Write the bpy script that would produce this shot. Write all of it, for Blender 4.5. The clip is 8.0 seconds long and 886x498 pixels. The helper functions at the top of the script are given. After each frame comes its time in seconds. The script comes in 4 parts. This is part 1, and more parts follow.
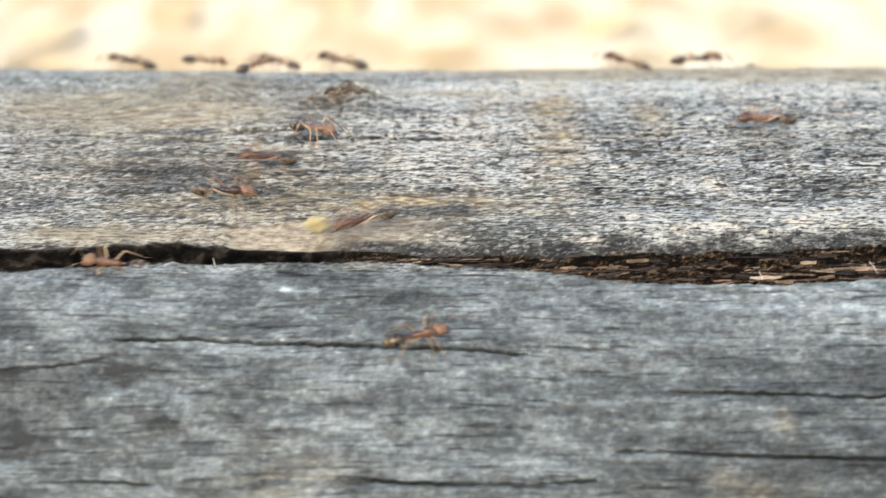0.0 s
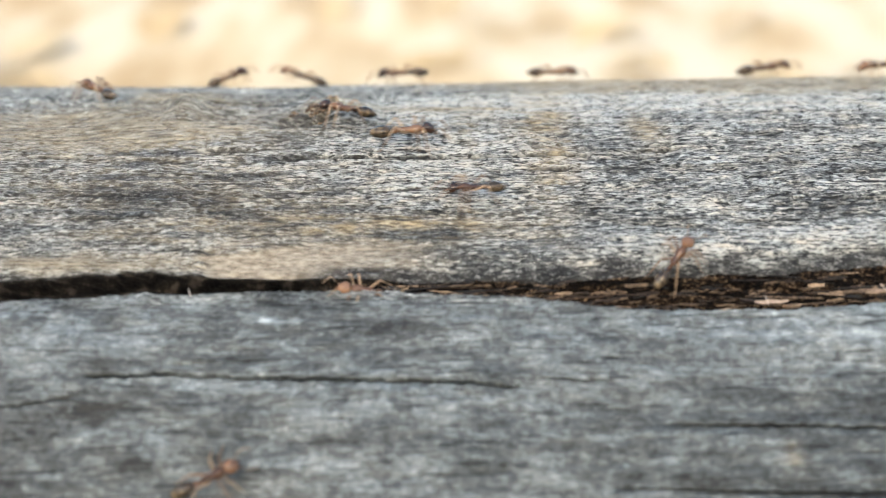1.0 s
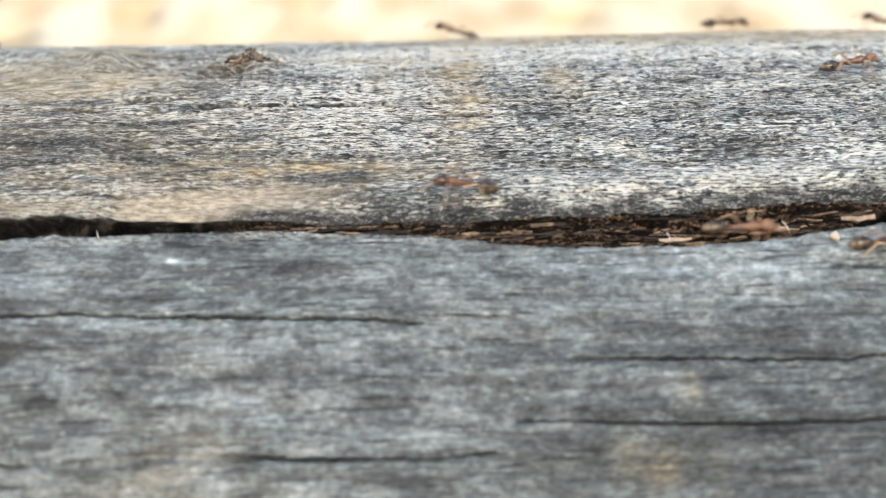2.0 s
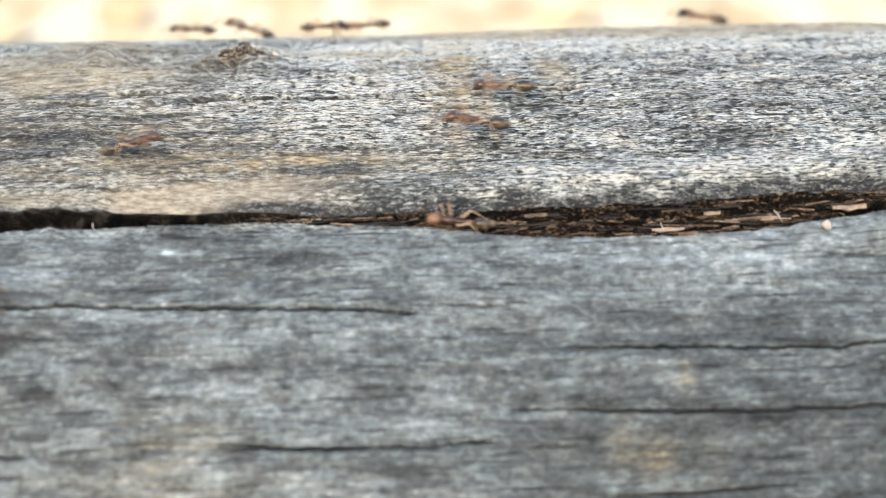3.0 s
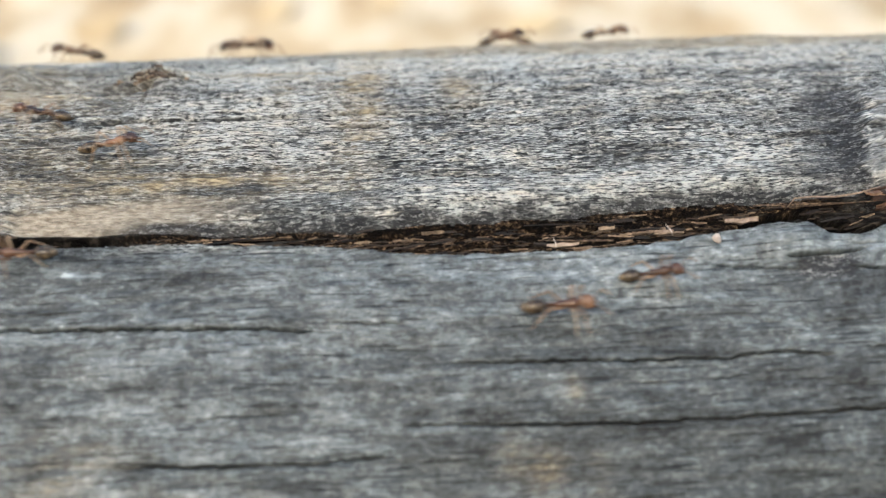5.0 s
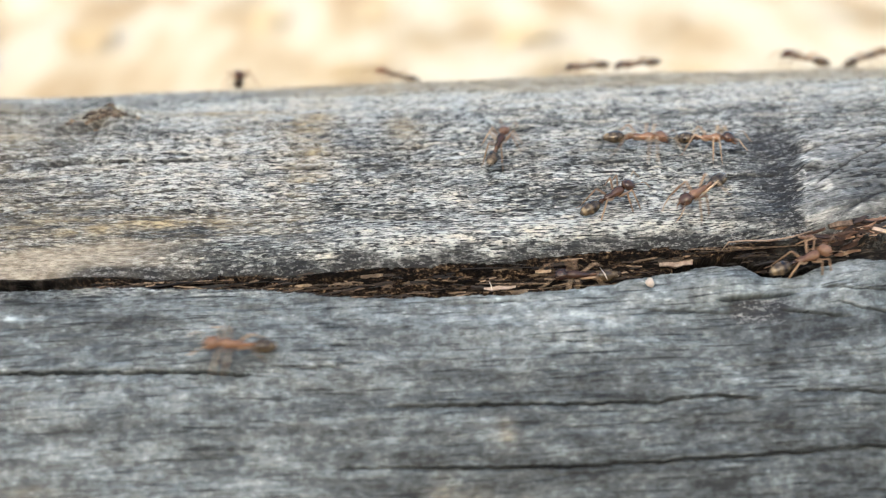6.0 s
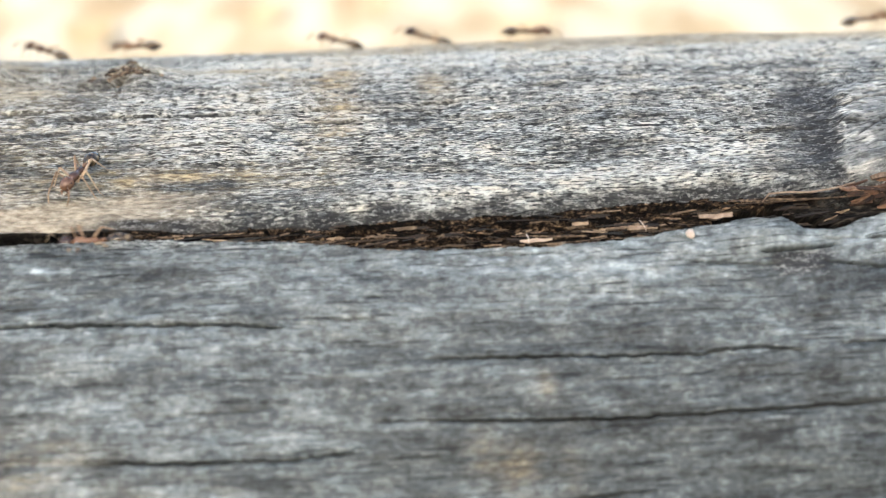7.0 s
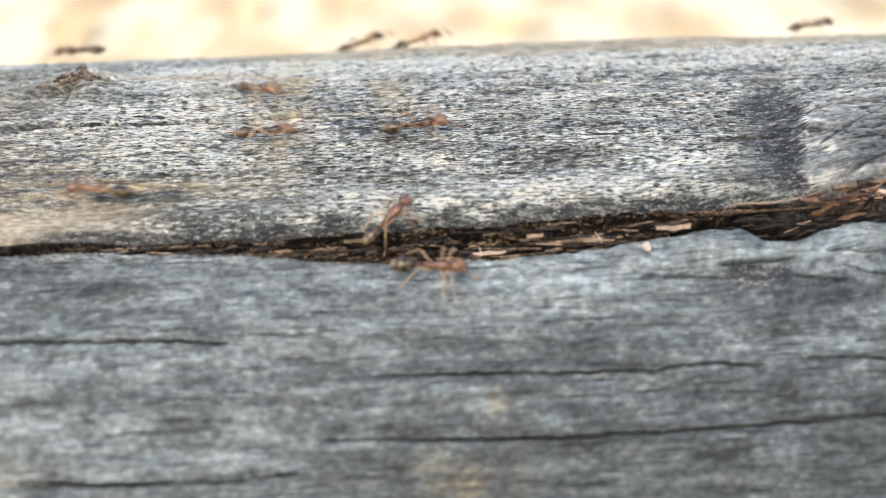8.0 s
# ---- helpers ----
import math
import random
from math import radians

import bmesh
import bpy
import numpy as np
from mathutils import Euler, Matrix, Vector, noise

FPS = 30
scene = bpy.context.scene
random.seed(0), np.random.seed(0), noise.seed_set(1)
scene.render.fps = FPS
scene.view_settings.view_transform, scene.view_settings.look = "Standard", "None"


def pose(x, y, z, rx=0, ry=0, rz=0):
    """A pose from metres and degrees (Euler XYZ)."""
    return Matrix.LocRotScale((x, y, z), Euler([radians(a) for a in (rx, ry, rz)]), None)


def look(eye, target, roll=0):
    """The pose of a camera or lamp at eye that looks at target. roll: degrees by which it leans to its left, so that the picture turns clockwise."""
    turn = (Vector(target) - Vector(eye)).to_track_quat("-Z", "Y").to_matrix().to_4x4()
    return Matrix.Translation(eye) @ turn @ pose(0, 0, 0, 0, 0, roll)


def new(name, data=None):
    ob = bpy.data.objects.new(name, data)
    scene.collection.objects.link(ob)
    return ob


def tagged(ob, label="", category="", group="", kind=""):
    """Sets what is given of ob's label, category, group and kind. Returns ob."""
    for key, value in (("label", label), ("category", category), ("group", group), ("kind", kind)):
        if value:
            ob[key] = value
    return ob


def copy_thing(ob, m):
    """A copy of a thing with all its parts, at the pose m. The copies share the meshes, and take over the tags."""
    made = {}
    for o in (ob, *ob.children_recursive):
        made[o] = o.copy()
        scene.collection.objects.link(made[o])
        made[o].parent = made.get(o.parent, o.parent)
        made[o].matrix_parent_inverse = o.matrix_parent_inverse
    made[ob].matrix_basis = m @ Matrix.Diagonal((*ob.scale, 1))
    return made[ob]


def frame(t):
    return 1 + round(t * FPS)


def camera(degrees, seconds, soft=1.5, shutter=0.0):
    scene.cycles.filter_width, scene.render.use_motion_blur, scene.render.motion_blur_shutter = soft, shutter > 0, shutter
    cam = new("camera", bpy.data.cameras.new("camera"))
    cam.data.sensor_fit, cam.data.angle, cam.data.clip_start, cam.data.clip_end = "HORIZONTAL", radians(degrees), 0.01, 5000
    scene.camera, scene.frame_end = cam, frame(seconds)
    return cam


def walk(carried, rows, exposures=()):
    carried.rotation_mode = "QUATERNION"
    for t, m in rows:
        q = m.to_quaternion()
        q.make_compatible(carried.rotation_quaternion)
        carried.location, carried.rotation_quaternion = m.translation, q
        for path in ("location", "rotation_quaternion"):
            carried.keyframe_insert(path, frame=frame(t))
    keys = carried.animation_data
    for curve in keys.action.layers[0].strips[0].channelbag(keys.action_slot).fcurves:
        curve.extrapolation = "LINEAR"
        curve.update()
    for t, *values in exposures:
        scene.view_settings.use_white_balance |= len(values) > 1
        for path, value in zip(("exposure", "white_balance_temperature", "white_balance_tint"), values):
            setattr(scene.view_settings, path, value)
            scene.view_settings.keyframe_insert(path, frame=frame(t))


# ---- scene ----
cam = camera(40.2, 8.0, soft=1.0, shutter=0.2)
cam.data.dof.use_dof = True
cam.data.dof.focus_distance, cam.data.dof.aperture_fstop = 0.134, 15.0
METRES, EYE, TILT, LEAN, TURN = 0.1, 0.1755, -25.0, 0.0, 0.0
ROWS = [
    (0, 0.0000, 0.0000, 0.0000, 0.00, 0.00, -0.00),
    (0.2, 0.0508, 0.0292, 0.0363, -0.07, 0.06, 0.10),
    (0.3, 0.0673, 0.0452, 0.0566, -0.13, 0.09, 0.19),
    (0.5, 0.0651, 0.0577, 0.1144, -0.22, 0.19, 0.36),
    (0.7, 0.0407, 0.0751, 0.0928, -0.23, 0.27, 0.48),
    (0.8, 0.0301, 0.0828, 0.0592, -0.25, 0.26, 0.57),
    (1, 0.0065, 0.0679, 0.0220, -0.27, 0.21, 0.64),
    (1.2, 0.0321, 0.0507, 0.0015, -0.39, 0.15, 0.72),
    (1.3, 0.0572, 0.0428, -0.0149, -0.49, 0.13, 0.83),
    (1.5, 0.0680, 0.0240, -0.0212, -0.63, 0.06, 0.95),
    (1.7, 0.0886, 0.0361, -0.0274, -0.71, 0.08, 1.03),
    (2.8, 0.0878, 0.0671, -0.0463, -1.14, 0.12, 1.34),
    (3, 0.0858, 0.0486, -0.0481, -1.20, 0.13, 1.40),
    (3.2, 0.1279, 0.0416, -0.0627, -1.23, 0.14, 1.51),
    (3.3, 0.1460, 0.0451, -0.0703, -1.24, 0.12, 1.60),
    (3.5, 0.1652, 0.0459, -0.0516, -1.24, 0.15, 1.78),
    (3.7, 0.1942, 0.0411, -0.0130, -1.34, 0.28, 1.92),
    (3.8, 0.1978, 0.0476, 0.0090, -1.37, 0.34, 1.99),
    (4, 0.1879, 0.0610, 0.0320, -1.42, 0.50, 2.14),
    (4.2, 0.1821, 0.0867, 0.0130, -1.45, 0.51, 2.19),
    (4.3, 0.1876, 0.0787, 0.0122, -1.45, 0.50, 2.22),
    (4.5, 0.1976, 0.0593, -0.0011, -1.44, 0.50, 2.27),
    (4.7, 0.1862, 0.0367, -0.0376, -1.45, 0.51, 2.28),
    (5.8, 0.2161, 0.0076, -0.0188, -1.46, 0.57, 2.17),
    (6, 0.2528, 0.0024, 0.0000, -1.48, 0.59, 2.17),
    (6.2, 0.2519, 0.0150, -0.0124, -1.54, 0.55, 2.21),
    (6.3, 0.2483, 0.0205, -0.0200, -1.56, 0.53, 2.24),
    (6.5, 0.2549, 0.0428, -0.0420, -1.62, 0.48, 2.22),
    (6.7, 0.2494, 0.0402, -0.0583, -1.67, 0.56, 2.26),
    (6.8, 0.2344, 0.0394, -0.0582, -1.66, 0.64, 2.28),
    (7, 0.2106, 0.0323, -0.0519, -1.66, 0.73, 2.30),
    (7.2, 0.2000, 0.0563, -0.0698, -1.67, 0.60, 2.24),
    (7.3, 0.2018, 0.0639, -0.0694, -1.69, 0.50, 2.21),
    (7.5, 0.2048, 0.0672, -0.0548, -1.72, 0.37, 2.21),
    (7.7, 0.2328, 0.0683, -0.0452, -1.84, 0.36, 2.20),
    (7.8, 0.2398, 0.0635, -0.0375, -1.91, 0.41, 2.25),
    (8, 0.2548, 0.0620, -0.0345, -2.01, 0.46, 2.33),
]
walk(cam, [(t, pose(0, 0, EYE, TILT, LEAN, TURN) @ pose(METRES * x, METRES * y, METRES * z, 90 + pitch, roll, yaw)) for t, x, y, z, yaw, pitch, roll in ROWS],
     [(t, 2.03 + e, 6940 if t < 2 else 6850, 6) for t, e in ((0.0, 0.15), (0.5, -0.12), (1.0, 0.0), (1.5, 0.08), (3.0, 0.22), (3.5, 0.22), (4.0, -0.08), (4.5, -0.17), (6.0, 0.0), (6.5, 0.06), (7.0, 0.17), (7.5, 0.2), (8.0, 0.17))])

# ---- light: an unseen wall is added to keep the log in shade, the ground behind it lies in the sun ----
SUN_TO = Vector((-0.26, -0.92, 0.51)).normalized()
world = bpy.data.worlds.new("sky")
scene.world = world
world.use_nodes = True
wn = world.node_tree.nodes
sky = wn.new("ShaderNodeTexSky")
sky.sky_type, sky.sun_disc = "NISHITA", False
sky.sun_elevation = math.asin(SUN_TO.z)
sky.dust_density, sky.ozone_density = 4.0, 0.5
sky.sun_rotation = math.atan2(SUN_TO.x, SUN_TO.y)
wn["Background"].inputs["Strength"].default_value = 0.15
world.node_tree.links.new(sky.outputs[0], wn["Background"].inputs["Color"])
sun = new("sun", bpy.data.lights.new("sun", "SUN"))
sun.data.energy, sun.data.angle, sun.data.color = 0.89, radians(0.6), (1.0, 0.90, 0.77)
sun.matrix_world = look(SUN_TO * 5, (0, 0, 0))

# ---- materials ----


def material(name):
    m = bpy.data.materials.new(name)
    m.use_nodes = True
    return m, m.node_tree, m.node_tree.nodes["Principled BSDF"]


def node(tree, kind, **given):
    n = tree.nodes.new(kind)
    for k, v in given.items():
        n.inputs[k.replace("_", " ")].default_value = v
    return n


def grain(tree, source, scale, detail=3.0, rough=0.55):
    """A noise over coordinates stretched by scale."""
    mp = node(tree, "ShaderNodeMapping")
    mp.inputs["Scale"].default_value = scale
    tree.links.new(source, mp.inputs["Vector"])
    n = node(tree, "ShaderNodeTexNoise", Scale=1.0, Detail=detail, Roughness=rough)
    tree.links.new(mp.outputs[0], n.inputs["Vector"])
    return n.outputs["Fac"]


def cells(tree, source, scale, feature="F1"):
    """Blocks of short wood cells over stretched coordinates: their random tone, or the distance to their edges."""
    mp = node(tree, "ShaderNodeMapping")
    mp.inputs["Scale"].default_value = scale
    tree.links.new(source, mp.inputs["Vector"])
    v = node(tree, "ShaderNodeTexVoronoi", Scale=1.0)
    v.voronoi_dimensions, v.feature = "2D", feature
    tree.links.new(mp.outputs[0], v.inputs["Vector"])
    if feature != "F1":
        return v.outputs["Distance"]
    sep = tree.nodes.new("ShaderNodeSeparateColor")
    tree.links.new(v.outputs["Color"], sep.inputs[0])
    return sep.outputs[0]


def ramp(tree, source, *stops):
    r = tree.nodes.new("ShaderNodeValToRGB")
    while len(r.color_ramp.elements) < len(stops):
        r.color_ramp.elements.new(0.5)
    for e, (at, col) in zip(r.color_ramp.elements, stops):
        e.position = at
        e.color = (*col, 1) if len(col) == 3 else col
    tree.links.new(source, r.inputs[0])
    return r.outputs[0]


def mix(tree, fac, a, b, how="MIX"):
    n = tree.nodes.new("ShaderNodeMix")
    n.data_type, n.blend_type = "RGBA", how
    for socket, v in ((n.inputs[0], fac), (n.inputs[6], a), (n.inputs[7], b)):
        if isinstance(v, (int, float)):
            socket.default_value = v
        elif isinstance(v, tuple):
            socket.default_value = (*v, 1)
        else:
            tree.links.new(v, socket)
    return n.outputs[2]


def calc(tree, how, a, b, clamp=False):
    n = tree.nodes.new("ShaderNodeMath")
    n.operation, n.use_clamp = how, clamp
    for socket, v in zip(n.inputs, (a, b)):
        if isinstance(v, (int, float)):
            socket.default_value = v
        else:
            tree.links.new(v, socket)
    return n.outputs[0]


def bump(tree, bsdf, height, strength, distance):
    b = node(tree, "ShaderNodeBump", Strength=strength, Distance=distance)
    tree.links.new(height, b.inputs["Height"])
    tree.links.new(b.outputs[0], bsdf.inputs["Normal"])


def attribute(tree, name):
    a = tree.nodes.new("ShaderNodeAttribute")
    a.attribute_name = name
    return a.outputs["Fac"]


def make_log_wood():
    m, t, p = material("weathered_wood")
    uv = t.nodes.new("ShaderNodeUVMap")
    uv.uv_map = "grain"
    uv = uv.outputs[0]
    fine = grain(t, uv, (22.0, 44.0, 1), 2.0, 0.8)
    dash = grain(t, uv, (8.0, 26.0, 1), 3.0, 0.62)
    band = grain(t, uv, (0.8, 6.0, 1), 3.0)
    blot = grain(t, uv, (1.1, 2.0, 1), 4.0, 0.6)
    thread = grain(t, uv, (1.5, 36.0, 1), 3.0, 0.6)
    flake = grain(t, uv, (8.0, 24.0, 1), 2.0, 0.6)
    felted = attribute(t, "felted")
    block = calc(t, "ADD", calc(t, "MULTIPLY", cells(t, uv, (14.0, 36.0, 1)), 0.32), 0.34)
    nick = ramp(t, grain(t, uv, (10.0, 54.0, 1), 1.0, 0.5), (0.56, (0, 0, 0)), (0.61, (1, 1, 1)))
    tone = calc(t, "ADD", calc(t, "MULTIPLY", fine, 0.34), calc(t, "MULTIPLY", dash, 0.34))
    tone = calc(t, "ADD", tone, calc(t, "MULTIPLY", block, 0.32))
    felt = calc(t, "ADD", calc(t, "MULTIPLY", grain(t, uv, (10.0, 13.0, 1), 2.0, 0.6), 0.46), calc(t, "MULTIPLY", grain(t, uv, (2.0, 5.0, 1), 4.0, 0.62), 0.54))
    tone = calc(t, "ADD", calc(t, "MULTIPLY", tone, 1.60), -0.257)
    felt = calc(t, "ADD", calc(t, "MULTIPLY", felt, 0.76), 0.118)
    tone = mix(t, calc(t, "MULTIPLY", felted, 0.85), tone, felt)
    bare = calc(t, "SUBTRACT", 1.0, calc(t, "MULTIPLY", felted, 0.4))
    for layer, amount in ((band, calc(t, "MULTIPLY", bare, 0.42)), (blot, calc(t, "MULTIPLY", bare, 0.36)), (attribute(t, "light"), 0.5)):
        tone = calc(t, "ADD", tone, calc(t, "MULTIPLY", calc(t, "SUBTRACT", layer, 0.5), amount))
    lines = ramp(t, thread, (0.57, (0, 0, 0)), (0.66, (1, 1, 1)))
    flecks = ramp(t, flake, (0.60, (0, 0, 0)), (0.70, (1, 1, 1)))
    tone = calc(t, "SUBTRACT", tone, calc(t, "MULTIPLY", calc(t, "MULTIPLY", lines, bare), 0.28))
    tone = calc(t, "ADD", tone, calc(t, "MULTIPLY", calc(t, "MULTIPLY", flecks, bare), 0.13))
    open_grain = calc(t, "SUBTRACT", 1.0, calc(t, "MULTIPLY", felted, 0.9))
    tone = calc(t, "SUBTRACT", tone, calc(t, "MULTIPLY", calc(t, "MULTIPLY", nick, open_grain), 0.28))
    col = ramp(t, tone, (0.28, (0.010, 0.011, 0.011)), (0.42, (0.085, 0.089, 0.088)), (0.53, (0.22, 0.225, 0.222)), (0.70, (0.60, 0.59, 0.57)))
    hue = ramp(t, grain(t, uv, (2.4, 7.0, 1), 3.0, 0.6), (0.36, (0.95, 1.0, 0.97)), (0.5, (1.0, 1.0, 0.93)), (0.66, (1.07, 1.0, 0.85)))
    col = mix(t, bare, col, hue, "MULTIPLY")
    # cooler, bluer tint below the long crack
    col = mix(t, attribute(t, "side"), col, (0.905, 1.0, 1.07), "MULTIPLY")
    warm = ramp(t, dash, (0.40, (0.14, 0.100, 0.052)), (0.62, (0.50, 0.405, 0.245)))
    col = mix(t, calc(t, "MULTIPLY", attribute(t, "ochre"), ramp(t, band, (0.35, (0, 0, 0)), (0.6, (1, 1, 1))), True), col, warm)
    col = mix(t, attribute(t, "beige"), col, ramp(t, grain(t, uv, (3.0, 20.0, 1), 4.0, 0.65), (0.38, (0.085, 0.060, 0.030)), (0.48, (0.29, 0.225, 0.13)), (0.60, (0.52, 0.45, 0.32))))
    straw = ramp(t, dash, (0.36, (0.22, 0.18, 0.125)), (0.62, (0.50, 0.435, 0.335)))
    col = mix(t, attribute(t, "pale"), col, straw)
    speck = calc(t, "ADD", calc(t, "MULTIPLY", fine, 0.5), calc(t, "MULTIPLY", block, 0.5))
    # near-black speckle for dark patches and for shade painted into recesses
    stain_and_shade = ramp(t, speck, (0.44, (0.005, 0.005, 0.005)), (0.53, (0.026, 0.027, 0.026)), (0.61, (0.23, 0.23, 0.22)))
    col = mix(t, attribute(t, "dark"), col, stain_and_shade)
    # near-black paint for the shade down in the fine cracks
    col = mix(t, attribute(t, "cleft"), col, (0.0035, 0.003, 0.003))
    # fibre brown of the crack, its near-black end painted in as shade
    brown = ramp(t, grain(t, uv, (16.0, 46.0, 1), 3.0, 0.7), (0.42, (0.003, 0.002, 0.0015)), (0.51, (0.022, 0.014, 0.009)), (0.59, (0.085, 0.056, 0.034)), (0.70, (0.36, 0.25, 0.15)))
    # near-black bands for the shaded gaps between the fibre layers
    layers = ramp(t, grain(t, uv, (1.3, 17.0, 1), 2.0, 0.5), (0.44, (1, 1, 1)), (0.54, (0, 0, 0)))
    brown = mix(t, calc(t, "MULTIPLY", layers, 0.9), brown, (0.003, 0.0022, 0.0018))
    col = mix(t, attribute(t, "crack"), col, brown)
    # hollow of the crack: dark brown wood with its shade painted in
    shade_tones = ramp(t, grain(t, uv, (6.0, 22.0, 1), 3.0, 0.6), (0.36, (0.0025, 0.002, 0.0018)), (0.52, (0.012, 0.010, 0.008)), (0.68, (0.060, 0.050, 0.040)))
    col = mix(t, attribute(t, "hollow_shade"), col, shade_tones)
    t.links.new(col, p.inputs["Base Color"])
    p.inputs["Roughness"].default_value = 0.62
    t.links.new(calc(t, "SUBTRACT", 0.5, calc(t, "MULTIPLY", calc(t, "MAXIMUM", attribute(t, "hollow_shade"), attribute(t, "crack")), 0.42)), p.inputs["Specular IOR Level"])
    bump(t, p, tone, 1.0, 0.0004)
    return m


def make_plain(name, *stops, scale=900.0, rough=0.6, by_island=False, bumpy=0.3, depth=0.0001):
    """A grainy colour that also differs from piece to piece."""
    m, t, p = material(name)
    co = t.nodes.new("ShaderNodeTexCoord").outputs["Object"]
    n = grain(t, co, (scale, scale, scale), 3.0)
    if by_island:
        r = t.nodes.new("ShaderNodeNewGeometry").outputs["Random Per Island"]
    else:
        r = t.nodes.new("ShaderNodeObjectInfo").outputs["Random"]
    f = calc(t, "ADD", calc(t, "MULTIPLY", n, 0.6), calc(t, "MULTIPLY", r, 0.5))
    t.links.new(ramp(t, f, *stops), p.inputs["Base Color"])
    p.inputs["Roughness"].default_value = rough
    bump(t, p, n, bumpy, depth)
    return m


def make_gaster():
    m, t, p = material("banded_chitin")
    co = t.nodes.new("ShaderNodeTexCoord").outputs["Object"]
    sep = t.nodes.new("ShaderNodeSeparateXYZ")
    t.links.new(co, sep.inputs[0])
    wave = calc(t, "SINE", calc(t, "MULTIPLY", sep.outputs[0], 9500.0), 0.0)
    wob = calc(t, "ADD", calc(t, "MULTIPLY", wave, 0.10), grain(t, co, (1500, 1500, 1500)))
    t.links.new(ramp(t, wob, (0.3, (0.014, 0.009, 0.005)), (0.55, (0.065, 0.042, 0.022)), (0.78, (0.24, 0.165, 0.085))), p.inputs["Base Color"])
    p.inputs["Roughness"].default_value = 0.26
    return m


def make_ground():
    m, t, p = material("sandy_ground")
    co = t.nodes.new("ShaderNodeTexCoord").outputs["Object"]
    a = grain(t, co, (24, 7, 20), 2.0, 0.4)
    b = grain(t, co, (300, 300, 300), 3.0)
    f = calc(t, "ADD", calc(t, "MULTIPLY", a, 0.85), calc(t, "MULTIPLY", b, 0.15))
    t.links.new(ramp(t, f, (0.36, (0.31, 0.22, 0.12)), (0.46, (0.41, 0.33, 0.215)), (0.56, (0.48, 0.43, 0.335))), p.inputs["Base Color"])
    p.inputs["Roughness"].default_value = 0.9
    bump(t, p, f, 0.6, 0.004)
    return m


WOOD = make_log_wood()
SPLINTER = make_plain("brown_fibre", (0.30, (0.003, 0.002, 0.0015)), (0.52, (0.014, 0.009, 0.006)), (0.68, (0.060, 0.036, 0.020)), (0.88, (0.36, 0.25, 0.155)), scale=1600, rough=0.75, bumpy=0.6)
TAN_SPLINTER = make_plain("tan_fibre", (0.30, (0.014, 0.009, 0.006)), (0.52, (0.060, 0.040, 0.024)), (0.70, (0.17, 0.115, 0.070)), (0.88, (0.42, 0.31, 0.21)), scale=1800, rough=0.75, bumpy=0.6)
CHIP = make_plain("bark_brown", (0.25, (0.008, 0.005, 0.004)), (0.50, (0.050, 0.022, 0.012)), (0.72, (0.16, 0.086, 0.050)), (0.9, (0.44, 0.30, 0.20)), scale=1200, rough=0.6)
PALE_CHIP = make_plain("pale_split_wood", (0.30, (0.06, 0.038, 0.025)), (0.52, (0.20, 0.135, 0.09)), (0.85, (0.46, 0.35, 0.265)), scale=2200, rough=0.8, bumpy=0.5)
KNOT_CRUMB = make_plain("knot_crumb_brown", (0.25, (0.020, 0.014, 0.010)), (0.50, (0.085, 0.055, 0.034)), (0.72, (0.24, 0.16, 0.095)), (0.9, (0.40, 0.35, 0.28)), scale=1200, rough=0.8)
RED = make_plain("red_brown_chitin", (0.25, (0.016, 0.007, 0.004)), (0.5, (0.078, 0.034, 0.018)), (0.85, (0.27, 0.14, 0.075)), scale=1300, rough=0.25, bumpy=0.15, depth=0.00003)
AMBER = make_plain("amber_chitin", (0.2, (0.12, 0.065, 0.032)), (0.5, (0.26, 0.155, 0.085)), (0.9, (0.50, 0.37, 0.24)), scale=1500, rough=0.4, bumpy=0.1, depth=0.00002)
BANDED = make_gaster()
BLACK = make_plain("black_eye", (0.3, (0.006, 0.005, 0.005)), (0.8, (0.015, 0.012, 0.010)), rough=0.2, bumpy=0.0)
CRUMB_PALE = make_plain("pale_wood", (0.3, (0.50, 0.40, 0.32)), (0.7, (0.70, 0.62, 0.54)), scale=1500, rough=0.8)
MORSEL = make_plain("yellow_morsel", (0.3, (0.40, 0.30, 0.11)), (0.7, (0.68, 0.60, 0.36)), scale=900, rough=0.5)
SAND = make_ground()
STRAW = make_plain("dry_litter", (0.22, (0.32, 0.235, 0.13)), (0.45, (0.41, 0.33, 0.22)), (0.95, (0.48, 0.42, 0.33)), scale=60, rough=0.8, by_island=True, depth=0.0005)
LEAF = make_plain("dry_leaf_brown", (0.25, (0.33, 0.235, 0.125)), (0.55, (0.40, 0.31, 0.18)), (0.9, (0.46, 0.38, 0.25)), scale=90, rough=0.8, depth=0.0004)
# pale, so that the added wall also bounces light onto the log
SHADE_WALL = make_plain("shade_wall_pale", (0.3, (0.62, 0.60, 0.56)), (0.7, (0.76, 0.74, 0.70)), scale=12, rough=0.9, depth=0.003)

# ---- mesh helpers ----


def link_mesh(name, bm, mat, parent=None, label=""):
    me = bpy.data.meshes.new(name)
    bm.to_mesh(me)
    bm.free()
    me.materials.append(mat)
    for f in me.polygons:
        f.use_smooth = True
    ob = new(name, me)
    ob.parent = parent
    return tagged(ob, label)


part = link_mesh


